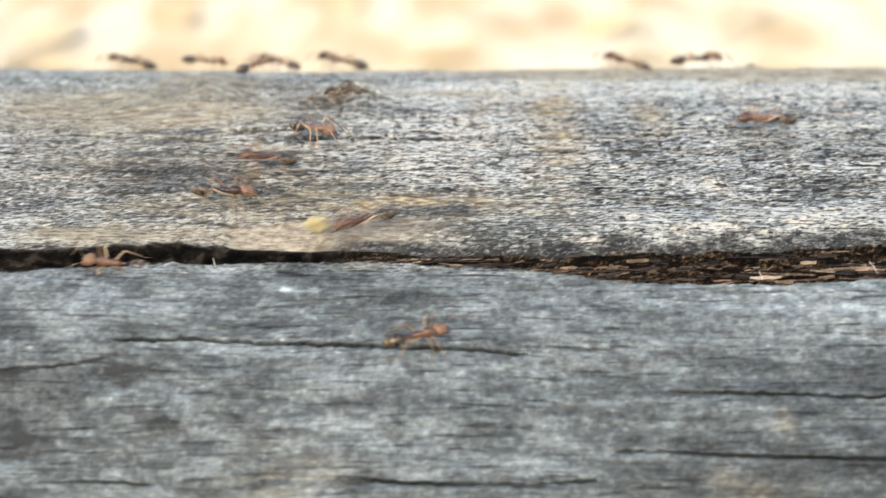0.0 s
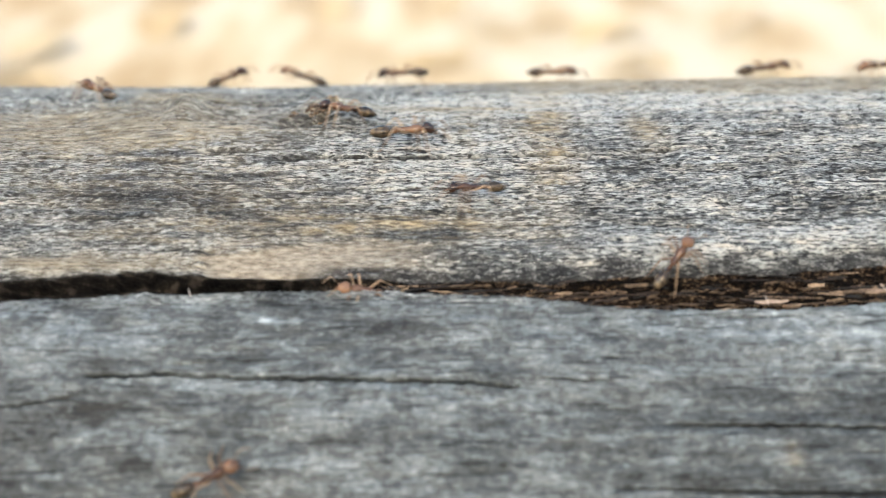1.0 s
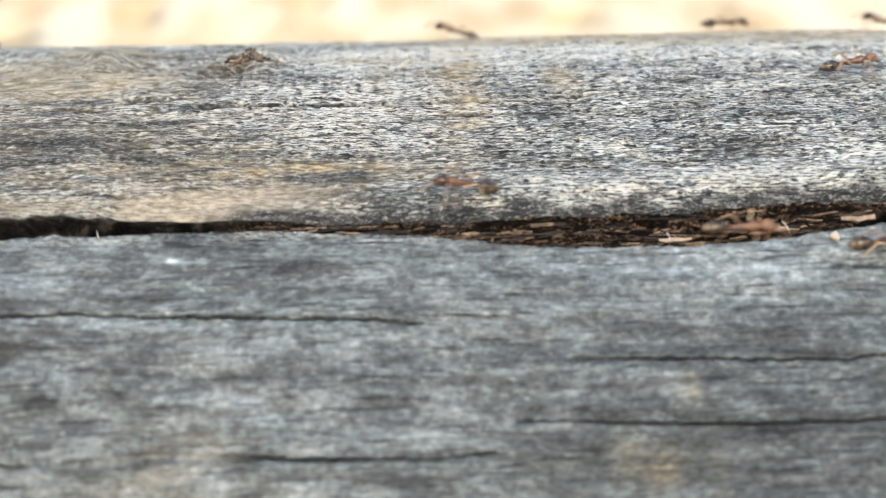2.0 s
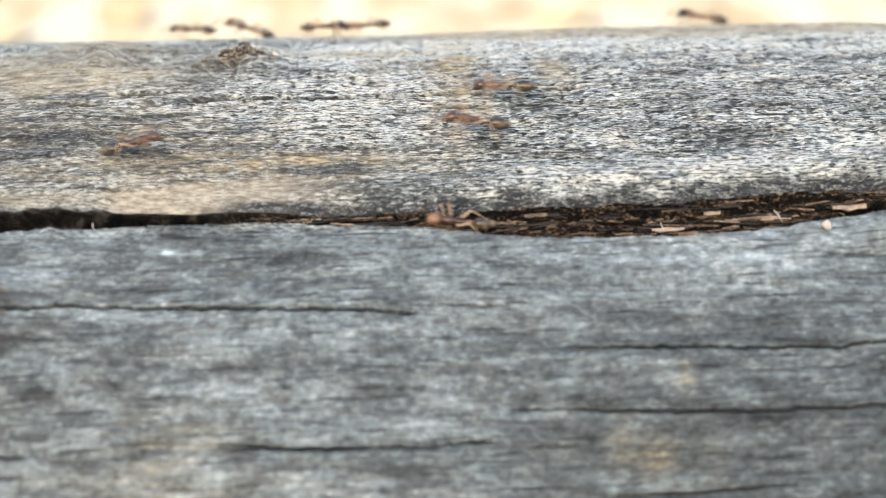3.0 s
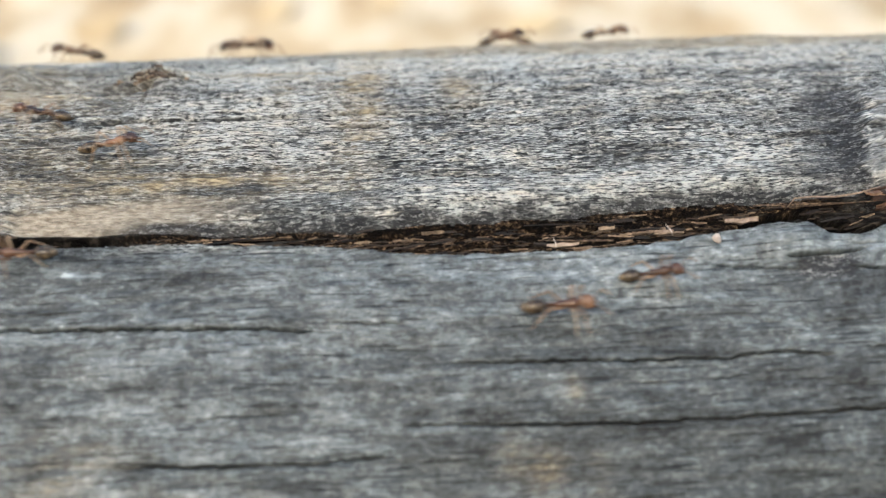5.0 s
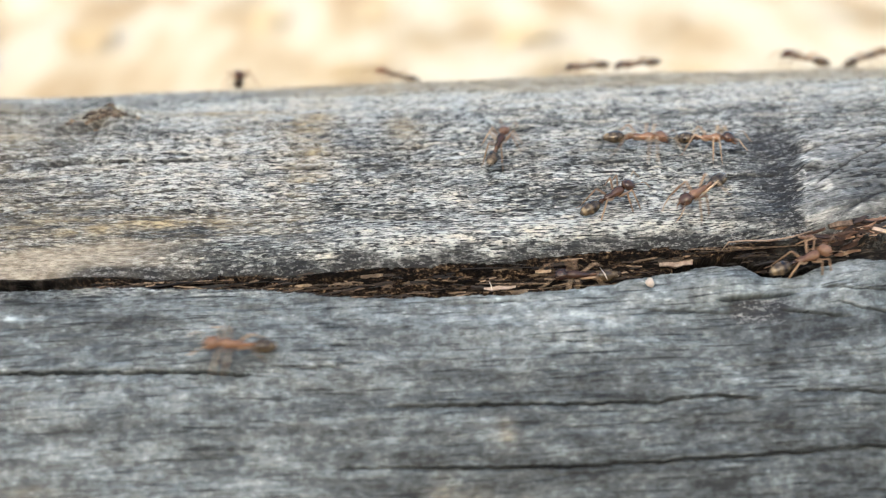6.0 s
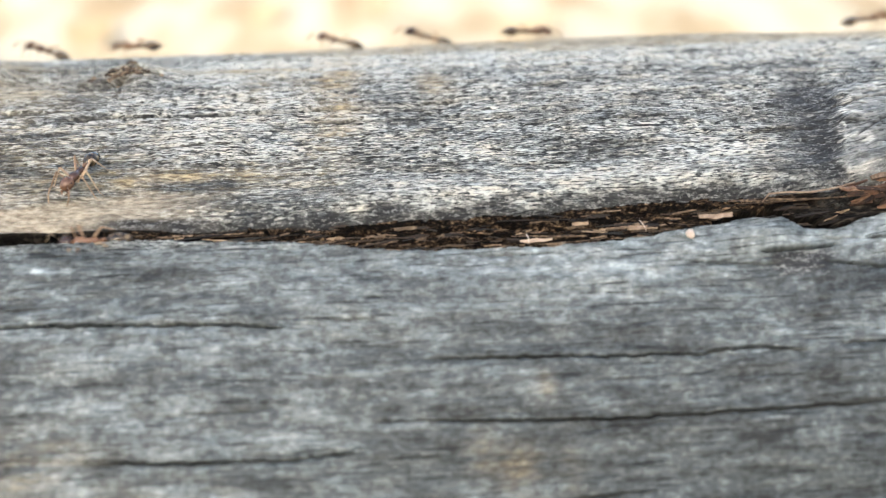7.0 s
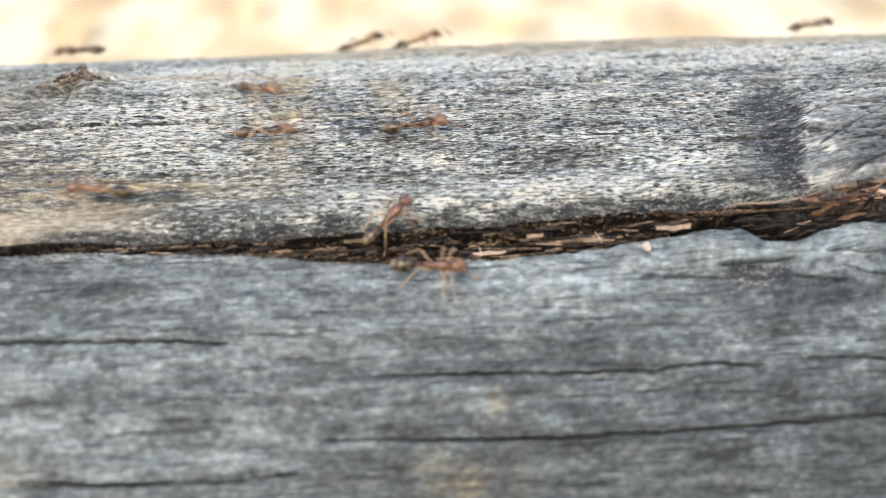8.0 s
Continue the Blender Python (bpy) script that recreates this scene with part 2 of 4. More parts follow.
def tube(bm, points, radii, sides=7):
    """A round rod through points, closed at both ends."""
    pts = [Vector(p) for p in points]
    rings = []
    for i, p in enumerate(pts):
        d = (pts[min(i + 1, len(pts) - 1)] - pts[max(i - 1, 0)]).normalized()
        a = d.orthogonal().normalized()
        b = d.cross(a)
        rings.append([bm.verts.new(p + radii[i] * (math.cos(k * math.tau / sides) * a + math.sin(k * math.tau / sides) * b)) for k in range(sides)])
    for r, q in zip(rings, rings[1:]):
        for k in range(sides):
            bm.faces.new((r[k], r[(k + 1) % sides], q[(k + 1) % sides], q[k]))
    bm.faces.new(rings[0][::-1])
    bm.faces.new(rings[-1])


def lathe(bm, profile, sides=12, flat=1.0, bend=0.0):
    """A body turned about x from (x, radius) pairs; flat squeezes it in z, bend droops its end."""
    x0, x1 = profile[0][0], profile[-1][0]
    rings = []
    for x, r in profile:
        drop = bend * ((x - x0) / (x1 - x0)) ** 2
        rings.append([bm.verts.new((x, r * math.cos(k * math.tau / sides), flat * r * math.sin(k * math.tau / sides) + drop)) for k in range(sides)])
    for r, q in zip(rings, rings[1:]):
        for k in range(sides):
            bm.faces.new((r[k], r[(k + 1) % sides], q[(k + 1) % sides], q[k]))
    bm.faces.new(rings[0][::-1])
    bm.faces.new(rings[-1])
    bmesh.ops.recalc_face_normals(bm, faces=bm.faces)


# ---- the log: x runs along it, s round it from its top towards the near side, both in mm ----
R, LOG_Y, LOG_Z = 64.5, 149.5, 64.5


def lattice(x, y, seed):
    """Smooth noise from 0 to 1."""
    xi, yi = np.floor(x).astype(np.int64), np.floor(y).astype(np.int64)
    fx, fy = x - xi, y - yi
    fx, fy = fx * fx * (3 - 2 * fx), fy * fy * (3 - 2 * fy)

    def corner(i, j):
        n = (i * 374761393 + j * 668265263 + seed * 982451653) & 0x7FFFFFFF
        n = ((n ^ (n >> 13)) * 1274126177) & 0x7FFFFFFF
        n = ((n ^ (n >> 16)) * 1103515245 + 12345) & 0x7FFFFFFF
        return (n >> 7 & 0xFFFF) / 65535.0

    a = corner(xi, yi) * (1 - fx) + corner(xi + 1, yi) * fx
    b = corner(xi, yi + 1) * (1 - fx) + corner(xi + 1, yi + 1) * fx
    return a * (1 - fy) + b * fy


def ease(a, b, v):
    u = np.clip((v - a) / (b - a), 0, 1)
    return u * u * (3 - 2 * u)


def spot(x, s, cx, cs, rx, rs):
    return np.exp(-((x - cx) / rx) ** 2 - ((s - cs) / rs) ** 2)


# the two lips of the long crack
UP_X, UP_S = (-300, -48, -37, -30, -23.5, -21, -13, 4, 13, 26, 38, 50, 62, 72, 90, 300), (33, 33.3, 32.8, 32.6, 32.4, 33.0, 33.2, 33.2, 33.4, 33.2, 32.7, 32.2, 31.9, 31.2, 30.5, 31)
LO_X, LO_S = (-300, -47, -41, -32, -13, -5, 5, 13, 15.5, 20, 30, 46, 52, 56.5, 60, 62.2, 65.5, 68.4, 72, 90, 300), (36, 36.3, 35.7, 35.2, 35.0, 34.9, 35.5, 35.9, 36.7, 37.2, 37.4, 36.9, 35.9, 35.5, 35.3, 36.8, 36.6, 35.7, 35.0, 34.5, 35)
# fine drying cracks: ends and course
FINE = [
    ((-33, -26, -13, -5, 4, 8), (44.4, 44.0, 44.7, 44.8, 45.1, 45.6), 1.4),
    ((-48, -39, -34), (47.7, 47.0, 46.2), 1.0),
    ((10, 18), (44.9, 45.5), 0.6),
    ((23, 42, 50, 55, 60.5), (49.5, 50.0, 50.1, 49.6, 50.3), 1.0),
    ((63.5, 68, 76), (49.5, 49.8, 50.4), 0.9),
    ((18, 41, 52, 67, 80), (55.6, 56.3, 56.1, 55.8, 55.6), 1.05),
    ((-37, -29), (58.6, 58.7), 0.9),
    ((-11, 9, 15), (58.6, 58.9, 58.7), 1.3),
    ((26, 44), (64.2, 63.5), 0.9),
    ((57.6, 61, 65.5), (39.7, 39.5, 38.9), 1.8),
    ((49.5, 54, 58.3), (40.5, 40.5, 40.9), 0.8),
    ((64.0, 67, 70.5), (40.9, 41.4, 41.9), 1.2),
    ((70, 75, 80), (40.2, 41.4, 43.4), 0.8),
    ((-18, -10, 1, 11, 20, 28), (15.0, 14.6, 15.2, 15.1, 14.6, 14.2), 1.5),
    ((-45, -38, -28), (14.0, 14.3, 15.0), 0.9),
    ((22, 34, 46), (17.2, 17.4, 16.8), 0.5),
    ((-18.2, -15, -12.2), (7.5, 6.3, 5.0), 2.0),
    ((69, 74, 84), (19.5, 17.4, 15.4), 0.9),
    ((70.5, 76, 84), (25.2, 20.8, 15.5), 0.9),
    ((73, 79, 86), (29.0, 26.0, 23.5), 0.7),
    ((64, 72, 82), (38.0, 38.6, 40.0), 0.6),
]


def grain_checks():
    """Short drying cracks along the grain, many on the top of the log, few on its near side."""
    rng = random.Random(31)
    for k in range(150):
        cs = rng.uniform(-8, 30) if k < 110 else rng.uniform(38, 66)
        cx = rng.uniform(-52, 82)
        if cs < 10 and cx < -24:
            continue
        length = rng.uniform(3, 13)
        tilt = rng.uniform(-0.035, 0.035)
        yield (cx - length / 2, cx, cx + length / 2), (cs - tilt * length, cs + rng.uniform(-0.2, 0.2), cs + tilt * length), rng.uniform(0.35, 0.85) if k < 110 else rng.uniform(0.2, 0.45)


FINE += list(grain_checks())


def crown(x, s):
    """How far the worn top of the log has sunk below its round, in mm."""
    return (0.85 + 0.35 * ease(70, 10, x)) * ease(8, -16, s) - 0.25 * ease(-17, -24, s)


def relief(x, s):
    """Height over the round, in mm, and the colour masks, painted shade among them, at points of the log's skin."""
    wob = 0.35 * (lattice(x / 2.1, s * 0 + 3, 5) - 0.5) + 0.5 * (lattice(x / 6.0, s * 0 + 9, 6) - 0.5)
    up = np.interp(x, UP_X, UP_S) + wob
    up = up + 0.4 * (lattice(x / 1.3, s * 0 + 2, 7) - 0.5) * ease(-21, -25, x)
    lo = np.interp(x, LO_X, LO_S) + 0.7 * wob + 0.18 * (lattice(x / 1.2, s * 0 + 5, 8) - 0.5) + 0.16 * (lattice(x / 0.45, s * 0 + 6, 10) - 0.5)
    # grain runs round the knots
    knot_l = spot(x, s, -31, 1.0, 12, 9)
    knot_r = spot(x, s, 77, 24, 9, 8)
    flow = s + 1.6 * knot_l * np.clip((s - 1) / 2.5, -1, 1) + 0.28 * (x + 34) * spot(x, s, -42, 5, 12, 6) + 2.5 * spot(x, s, 78, 34, 12, 9) + 0.16 * np.clip(x - 69.5, 0, 22) * ease(69, 71, x + 0.16 * (s - 22)) * ease(8, 13, s) * ease(32, 30, s) + 1.3 * (lattice(x / 22, s / 9, 3) - 0.5)
    h = 0.9 * (lattice(x / 30, s / 14, 11) - 0.5) + 0.45 * (lattice(x / 11, flow / 3.2, 12) - 0.5)
    h -= crown(x, s)
    fibre = lattice(x / 1.6, flow / 0.30, 13)
    pits = lattice(x / 0.75, flow / 0.30, 14)
    h += 0.11 * (fibre - 0.5) + 0.12 * (lattice(x / 5, flow / 0.8, 15) - 0.5)
    rough = ease(31, 24, s) * 0.8 + 0.2
    h -= 0.17 * rough * ease(0.42, 0.18, pits)
    # fine cracks, with the shade inside them put into a colour mask
    crack_shade = 0 * x
    for cx, cs, depth in FINE:
        near = (x > cx[0] - 1.2) & (x < cx[-1] + 1.2) & (s > min(cs) - 1.5) & (s < max(cs) + 1.5)
        if not near.any():
            continue
        whole, x, s = (x, s), x[near], s[near]
        c = np.interp(x, cx, cs) + 0.16 * (lattice(x / 1.6, s * 0 + depth, 21) - 0.5) + 0.24 * (lattice(x / 0.55, s * 0 + 3 * depth, 25) - 0.5) + 0.5 * (lattice(x / 7, s * 0 + 7 * depth, 22) - 0.5)
        fade = ease(cx[0] - 1, cx[0] + 1.5, x) * ease(cx[-1] + 1, cx[-1] - 1.5, x)
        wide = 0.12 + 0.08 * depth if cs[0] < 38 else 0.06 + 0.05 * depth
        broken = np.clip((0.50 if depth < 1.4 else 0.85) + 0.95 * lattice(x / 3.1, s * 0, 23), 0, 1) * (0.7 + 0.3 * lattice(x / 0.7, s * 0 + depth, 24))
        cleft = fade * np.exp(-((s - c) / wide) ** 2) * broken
        cleft_shade = fade * np.exp(-((s - c) / (1.05 * wide)) ** 2) * broken
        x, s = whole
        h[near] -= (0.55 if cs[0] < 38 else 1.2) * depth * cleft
        crack_shade[near] = np.maximum(crack_shade[near], min(1.35 * depth, 1.0) * cleft_shade)
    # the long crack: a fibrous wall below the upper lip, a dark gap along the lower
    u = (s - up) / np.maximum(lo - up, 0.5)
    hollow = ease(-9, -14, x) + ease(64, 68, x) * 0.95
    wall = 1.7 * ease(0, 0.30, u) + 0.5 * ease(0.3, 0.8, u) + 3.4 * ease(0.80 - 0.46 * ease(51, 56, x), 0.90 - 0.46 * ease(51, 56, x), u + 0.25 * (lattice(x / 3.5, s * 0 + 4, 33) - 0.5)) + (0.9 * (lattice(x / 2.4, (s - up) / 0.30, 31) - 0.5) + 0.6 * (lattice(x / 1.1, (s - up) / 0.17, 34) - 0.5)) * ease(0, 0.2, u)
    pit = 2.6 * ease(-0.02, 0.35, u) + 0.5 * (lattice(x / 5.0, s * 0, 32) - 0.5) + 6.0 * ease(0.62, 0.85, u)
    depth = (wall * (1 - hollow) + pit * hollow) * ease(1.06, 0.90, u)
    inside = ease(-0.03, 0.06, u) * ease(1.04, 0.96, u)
    h -= depth * (u > -0.1) * (u < 1.1)
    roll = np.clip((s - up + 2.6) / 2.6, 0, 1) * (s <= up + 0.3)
    h -= 0.75 * roll ** 2 * ease(-12, 2, x) + 0.25 * roll ** 3
    h += 0.45 * np.exp(-((s - up + 3.2) / 1.6) ** 2) * ease(0, 20, x)
    # the pale broken patch, left as a shallow scar
    edge = 2.0 * (lattice(x / 3, s / 0.6, 41) - 0.5)
    pale = ease(-24.3, -22.8, x + edge) * ease(5, -11, x) * ease(28.2, 29.8, s + edge + 0.02 * (x + 10)) * ease(0.15, -0.05, s - up)
    h -= 0.5 * pale
    # knots
    slit = np.exp(-(((s - 7.4 + 0.38 * (x + 18)) / 0.5) ** 2)) * ease(-19, -17, x) * ease(-11, -13.5, x) * (0.5 + 0.6 * lattice(x / 1.1, s / 0.8, 65))
    h -= 0.7 * slit
    h += 1.2 * spot(x, s, -31, -1, 6, 4) + 1.0 * spot(x, s, -29.5, 2.0, 1.8, 2.2) + 0.7 * spot(x, s, -26, -1, 14, 5) * (lattice(x / 1.9, s / 1.3, 56) - 0.45) + 0.9 * spot(x, s, -13, 4.5, 6, 3) * (lattice(x / 1.4, s / 0.8, 57) - 0.4) - 0.9 * spot(x, s, -33, 1.0, 1.6, 2.0) + 1.2 * spot(x, s, -12, 1.5, 4, 3) - 1.3 * spot(x, s, -15.5, 6.2, 2.5, 1.0) - 0.8 * spot(x, s, -24, 3, 4, 2)
    rim = x + 0.16 * (s - 22) + 2.4 * (lattice(s / 3.1, x * 0, 55) - 0.5) + 1.2 * (lattice(s / 0.8, x / 1.5, 63) - 0.5)
    h += 0.9 * knot_r + 0.8 * spot(x, s, 71, 22, 2.2, 7) * (lattice(x / 1.3, s / 1.1, 59) - 0.35) + 0.3 * ease(68.6, 70.0, rim) * ease(11, 17, s) * ease(32, 29, s) - 0.4 * spot(x, s, 66.5, 24, 2.6, 5.5) + 0.9 * spot(x, s, 58, 37.5, 4, 2) + 0.3 * spot(x, s, 70.5, 37.5, 4, 2)
    ragged = lattice(x / 2.6, flow / 1.0, 51)
    # ragged dark band along the rolled upper lip
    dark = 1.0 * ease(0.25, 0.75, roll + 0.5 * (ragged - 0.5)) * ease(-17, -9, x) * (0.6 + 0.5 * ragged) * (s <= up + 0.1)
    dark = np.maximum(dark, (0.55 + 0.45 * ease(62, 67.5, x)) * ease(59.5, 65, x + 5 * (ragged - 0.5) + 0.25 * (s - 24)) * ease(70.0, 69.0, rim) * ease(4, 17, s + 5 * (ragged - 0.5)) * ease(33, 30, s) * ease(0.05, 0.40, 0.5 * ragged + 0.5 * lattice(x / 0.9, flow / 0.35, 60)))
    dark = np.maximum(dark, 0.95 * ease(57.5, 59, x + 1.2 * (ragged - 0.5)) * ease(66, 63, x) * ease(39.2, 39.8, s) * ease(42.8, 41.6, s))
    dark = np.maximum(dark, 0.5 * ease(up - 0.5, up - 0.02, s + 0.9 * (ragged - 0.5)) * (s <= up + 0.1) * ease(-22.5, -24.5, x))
    dark = np.maximum(dark, 0.6 * (spot(x, s, -27, -2, 6, 3.0) + spot(x, s, -18, 0.5, 4, 2)) * ease(0.35, 0.7, ragged))
    dark = np.maximum(dark, 0.75 * spot(x, s, -15.5, 5.6, 3.5, 1.6))
    dark = np.maximum(dark, 0.7 * ease(0.4, 0.75, lattice(x / 3.2, flow / 0.7, 54)) * ease(11.5, 14, s) * ease(26, 20, s) * ease(-40, -33, x) * ease(-3, -14, x))
    # knot slit and crack hollow join in: shade painted into both recesses
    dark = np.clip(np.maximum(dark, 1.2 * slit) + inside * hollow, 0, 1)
    ochre = 0.3 * spot(x, s, -36, 7, 15, 6) + 0.75 * spot(x, s, -31, -4, 8, 3) + 0.4 * spot(x, s, -28, 20, 24, 8) + 1.5 * spot(x, s, 0.5, 2.2, 7, 1.1) + 0.95 * spot(x, s, 13.5, 10, 2.8, 13) + 0.9 * spot(x, s, 25, 9.5, 2.0, 4) + 0.5 * spot(x, s, 8, 5, 5, 4) + 0.45 * spot(x, s, 4, 8, 1.5, 6)
    ochre += 0.9 * spot(x, s, -6, 26.4, 15, 2.0) + 0.5 * spot(x, s, -27, 27.5, 9, 1.2) + 1.2 * spot(x, s, -12, 3.0, 3.0, 2.2) + 0.3 * spot(x, s, 34, 53, 1.2, 1.6) + 0.3 * spot(x, s, 31, 59.5, 1.5, 1.5) + 0.3 * spot(x, s, 36, 61, 1.2, 2)
    # ochre rim along the far crest, and patches by the left knot
    ochre += 1.0 * ease(-11, -17, s) * ease(-15, 25, x) + 0.8 * spot(x, s, -33, -7.5, 6, 2.5) + 1.1 * spot(x, s, -28.6, -1.5, 1.6, 1.8)
    ochre *= 0.5 + 0.9 * lattice(x / 1.8, flow / 1.4, 52)
    ochre += (0.9 * spot(x, s, -33, -3.0, 6, 2.2) + 0.6 * spot(x, s, -24, -1.5, 6, 2.0) + 0.5 * spot(x, s, -33, 11, 5, 1.0)) * ease(0.3, 0.6, lattice(x / 1.7, s / 0.9, 58))
    ochre += 0.5 * spot(x, s, -16, 58, 5, 2.5) + 0.4 * spot(x, s, 27.5, 59, 1.5, 1.8) + 0.4 * spot(x, s, 31, 61, 1.8, 1.8) + 0.2 * spot(x, s, -18, 63, 14, 3) + 0.9 * spot(x, s, -26, 31.2, 5, 0.9) + 0.5 * spot(x, s, -38, 31.4, 6, 1.0)
    # lightness by place, lower below the long crack
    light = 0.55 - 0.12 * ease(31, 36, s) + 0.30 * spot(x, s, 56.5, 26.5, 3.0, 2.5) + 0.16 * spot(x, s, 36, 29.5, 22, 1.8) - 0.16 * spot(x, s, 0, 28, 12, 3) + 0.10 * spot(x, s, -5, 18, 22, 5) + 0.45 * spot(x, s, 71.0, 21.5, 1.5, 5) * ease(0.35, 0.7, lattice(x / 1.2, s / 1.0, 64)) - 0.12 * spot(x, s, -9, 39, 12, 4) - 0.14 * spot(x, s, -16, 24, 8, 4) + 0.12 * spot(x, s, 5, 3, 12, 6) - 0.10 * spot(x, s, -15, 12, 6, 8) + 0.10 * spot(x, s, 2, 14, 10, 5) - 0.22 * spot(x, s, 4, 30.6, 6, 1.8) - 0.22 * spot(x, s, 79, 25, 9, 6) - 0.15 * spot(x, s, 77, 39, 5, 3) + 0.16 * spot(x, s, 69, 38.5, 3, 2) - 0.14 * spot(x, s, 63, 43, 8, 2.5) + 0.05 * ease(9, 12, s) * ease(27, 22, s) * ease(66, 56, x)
    # first term: pale crest band, haze and grazing sheen painted in as lightness
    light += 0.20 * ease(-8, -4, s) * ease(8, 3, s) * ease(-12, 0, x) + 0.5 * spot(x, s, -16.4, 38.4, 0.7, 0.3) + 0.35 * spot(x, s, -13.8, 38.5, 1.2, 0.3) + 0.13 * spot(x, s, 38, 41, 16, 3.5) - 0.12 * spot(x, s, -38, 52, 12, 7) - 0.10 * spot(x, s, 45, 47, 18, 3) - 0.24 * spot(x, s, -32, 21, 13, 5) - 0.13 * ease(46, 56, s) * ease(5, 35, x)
    light += 0.10 * spot(x, s, 71, 36.5, 3, 1.5) - 0.12 * spot(x, s, 36, 21, 14, 5) + 0.12 * spot(x, s, -43, 39, 8, 3) - 0.3 * ease(0.36, 0.2, pits) * rough - 0.02 * ease(38, 42, s) * ease(8, 25, x) - 0.30 * spot(x, s, -38, 48, 15, 10) * ease(0.45, 0.72, lattice(x / 4.0, s / 2.4, 61)) - 0.07 * ease(39, 42, s) * ease(0.55, 0.8, lattice(x / 6.0, s / 2.6, 62)) * ease(-30, 0, x)
    return h, flow, {"cleft": np.clip(1.25 * crack_shade, 0, 1), "hollow_shade": inside * (ease(-8, -14, x) + ease(54, 57, x) * ease(0.22, 0.34, u)), "crack": inside * (1 - 0.3 * hollow), "pale": pale, "dark": dark, "ochre": np.clip(ochre, 0, 1), "light": np.clip(light, 0, 1), "side": ease(33, 38, s), "felted": np.maximum(ease(33, 38, s), ease(69, 71, rim) * ease(11, 17, s)), "beige": np.clip((1.3 * ease(-2.5, -6.5, s + 2.5 * (lattice(x / 7, s * 0 + 8, 66) - 0.5)) * ease(0, 26, x) + 0.9 * spot(x, s, -37, 31.3, 9, 1.0) + 0.95 * spot(x, s, -42, 7, 15, 6.5) + 0.5 * spot(x, s, -24, 8, 9, 4)) * (0.35 + 0.9 * lattice(x / 6, flow / 1.1, 53)), 0, 0.68)}


def on_log(x, s, h=0.0):
    a = s / R
    return Vector((x, LOG_Y - (R + h) * math.sin(a), LOG_Z + (R + h) * math.cos(a))) / 1000


def make_log():
    xs = np.concatenate((np.linspace(-760, -64, 150), np.arange(-63, 102, 0.22), np.linspace(103, 860, 150)))
    half = math.pi * R
    ss = np.concatenate((np.linspace(-half, -33, 110), np.arange(-32, 70, 0.125), np.linspace(71, half, 90)))[:-1]
    nx, ns = len(xs), len(ss)
    gx, gs = np.meshgrid(xs, ss, indexing="ij")
    h, flow, masks = relief(gx.ravel(), gs.ravel())
    a, r = gs.ravel() / R, R + h
    co = np.stack((gx.ravel(), LOG_Y - r * np.sin(a), LOG_Z + r * np.cos(a)), 1) / 1000
    # two end faces
    co = np.vstack((co, ((xs[0] / 1000, LOG_Y / 1000, LOG_Z / 1000), (xs[-1] / 1000, LOG_Y / 1000, LOG_Z / 1000))))
    i, j = np.meshgrid(np.arange(nx - 1), np.arange(ns), indexing="ij")
    i, j = i.ravel(), j.ravel()
    k = (j + 1) % ns
    quads = np.stack((i * ns + j, i * ns + k, (i + 1) * ns + k, (i + 1) * ns + j), 1)
    j = np.arange(ns)
    k = (j + 1) % ns
    tris = np.vstack((np.stack((np.full(ns, nx * ns), k, j), 1), np.stack((np.full(ns, nx * ns + 1), (nx - 1) * ns + j, (nx - 1) * ns + k), 1)))
    me = bpy.data.meshes.new("log")
    loops = np.concatenate((quads.ravel(), tris.ravel()))
    starts = np.concatenate((np.arange(len(quads)) * 4, len(quads) * 4 + np.arange(len(tris)) * 3))
    me.vertices.add(len(co))
    me.vertices.foreach_set("co", co.ravel())
    me.loops.add(len(loops))
    me.loops.foreach_set("vertex_index", loops.astype(np.int32))
    me.polygons.add(len(starts))
    me.polygons.foreach_set("loop_start", starts.astype(np.int32))
    me.polygons.foreach_set("use_smooth", np.ones(len(starts), dtype=bool))
    me.update(calc_edges=True)
    uv = np.zeros((len(co), 2))
    uv[: nx * ns, 0], uv[: nx * ns, 1] = gx.ravel() / 10, flow / 10
    uv[nx * ns:, 0] = (xs[0] / 10, xs[-1] / 10)
    layer = me.uv_layers.new(name="grain")
    layer.data.foreach_set("uv", uv[loops].ravel())
    for name, v in masks.items():
        at = me.attributes.new(name, "FLOAT", "POINT")
        at.data.foreach_set("value", np.append(v, (0, 0)).astype(np.float32))
    me.materials.append(WOOD)
    me.validate()
    ob = new("log", me)
    return tagged(ob, "weathered silver-grey log with a long dark crack, lying on sandy ground", "log")


log = make_log()

# ---- ground, and the wall added for shade ----


def make_ground_sheet():
    n = 90
    e = np.sign(np.linspace(-1, 1, n)) * np.abs(np.linspace(-1, 1, n)) ** 4 * 400
    bm = bmesh.new()
    grid = [[bm.verts.new((x, y + 0.6, 0.006 * (noise.noise((x * 9, y * 9, 0)) - 0.6) if abs(x) < 3 and abs(y) < 3 else -0.004)) for y in e] for x in e]
    for i in range(n - 1):
        for j in range(n - 1):
            bm.faces.new((grid[i][j], grid[i + 1][j], grid[i + 1][j + 1], grid[i][j + 1]))
    return tagged(link_mesh("ground", bm, SAND), "pale sunlit sandy ground with dry litter", "ground", kind="structure")


make_ground_sheet()
# unseen wall behind the camera, added to block the sun
bm = bmesh.new()
bmesh.ops.create_cube(bm, size=1.0, matrix=Matrix.LocRotScale((0.2, -1.1, 0.40), None, (7.0, 0.2, 0.84)))
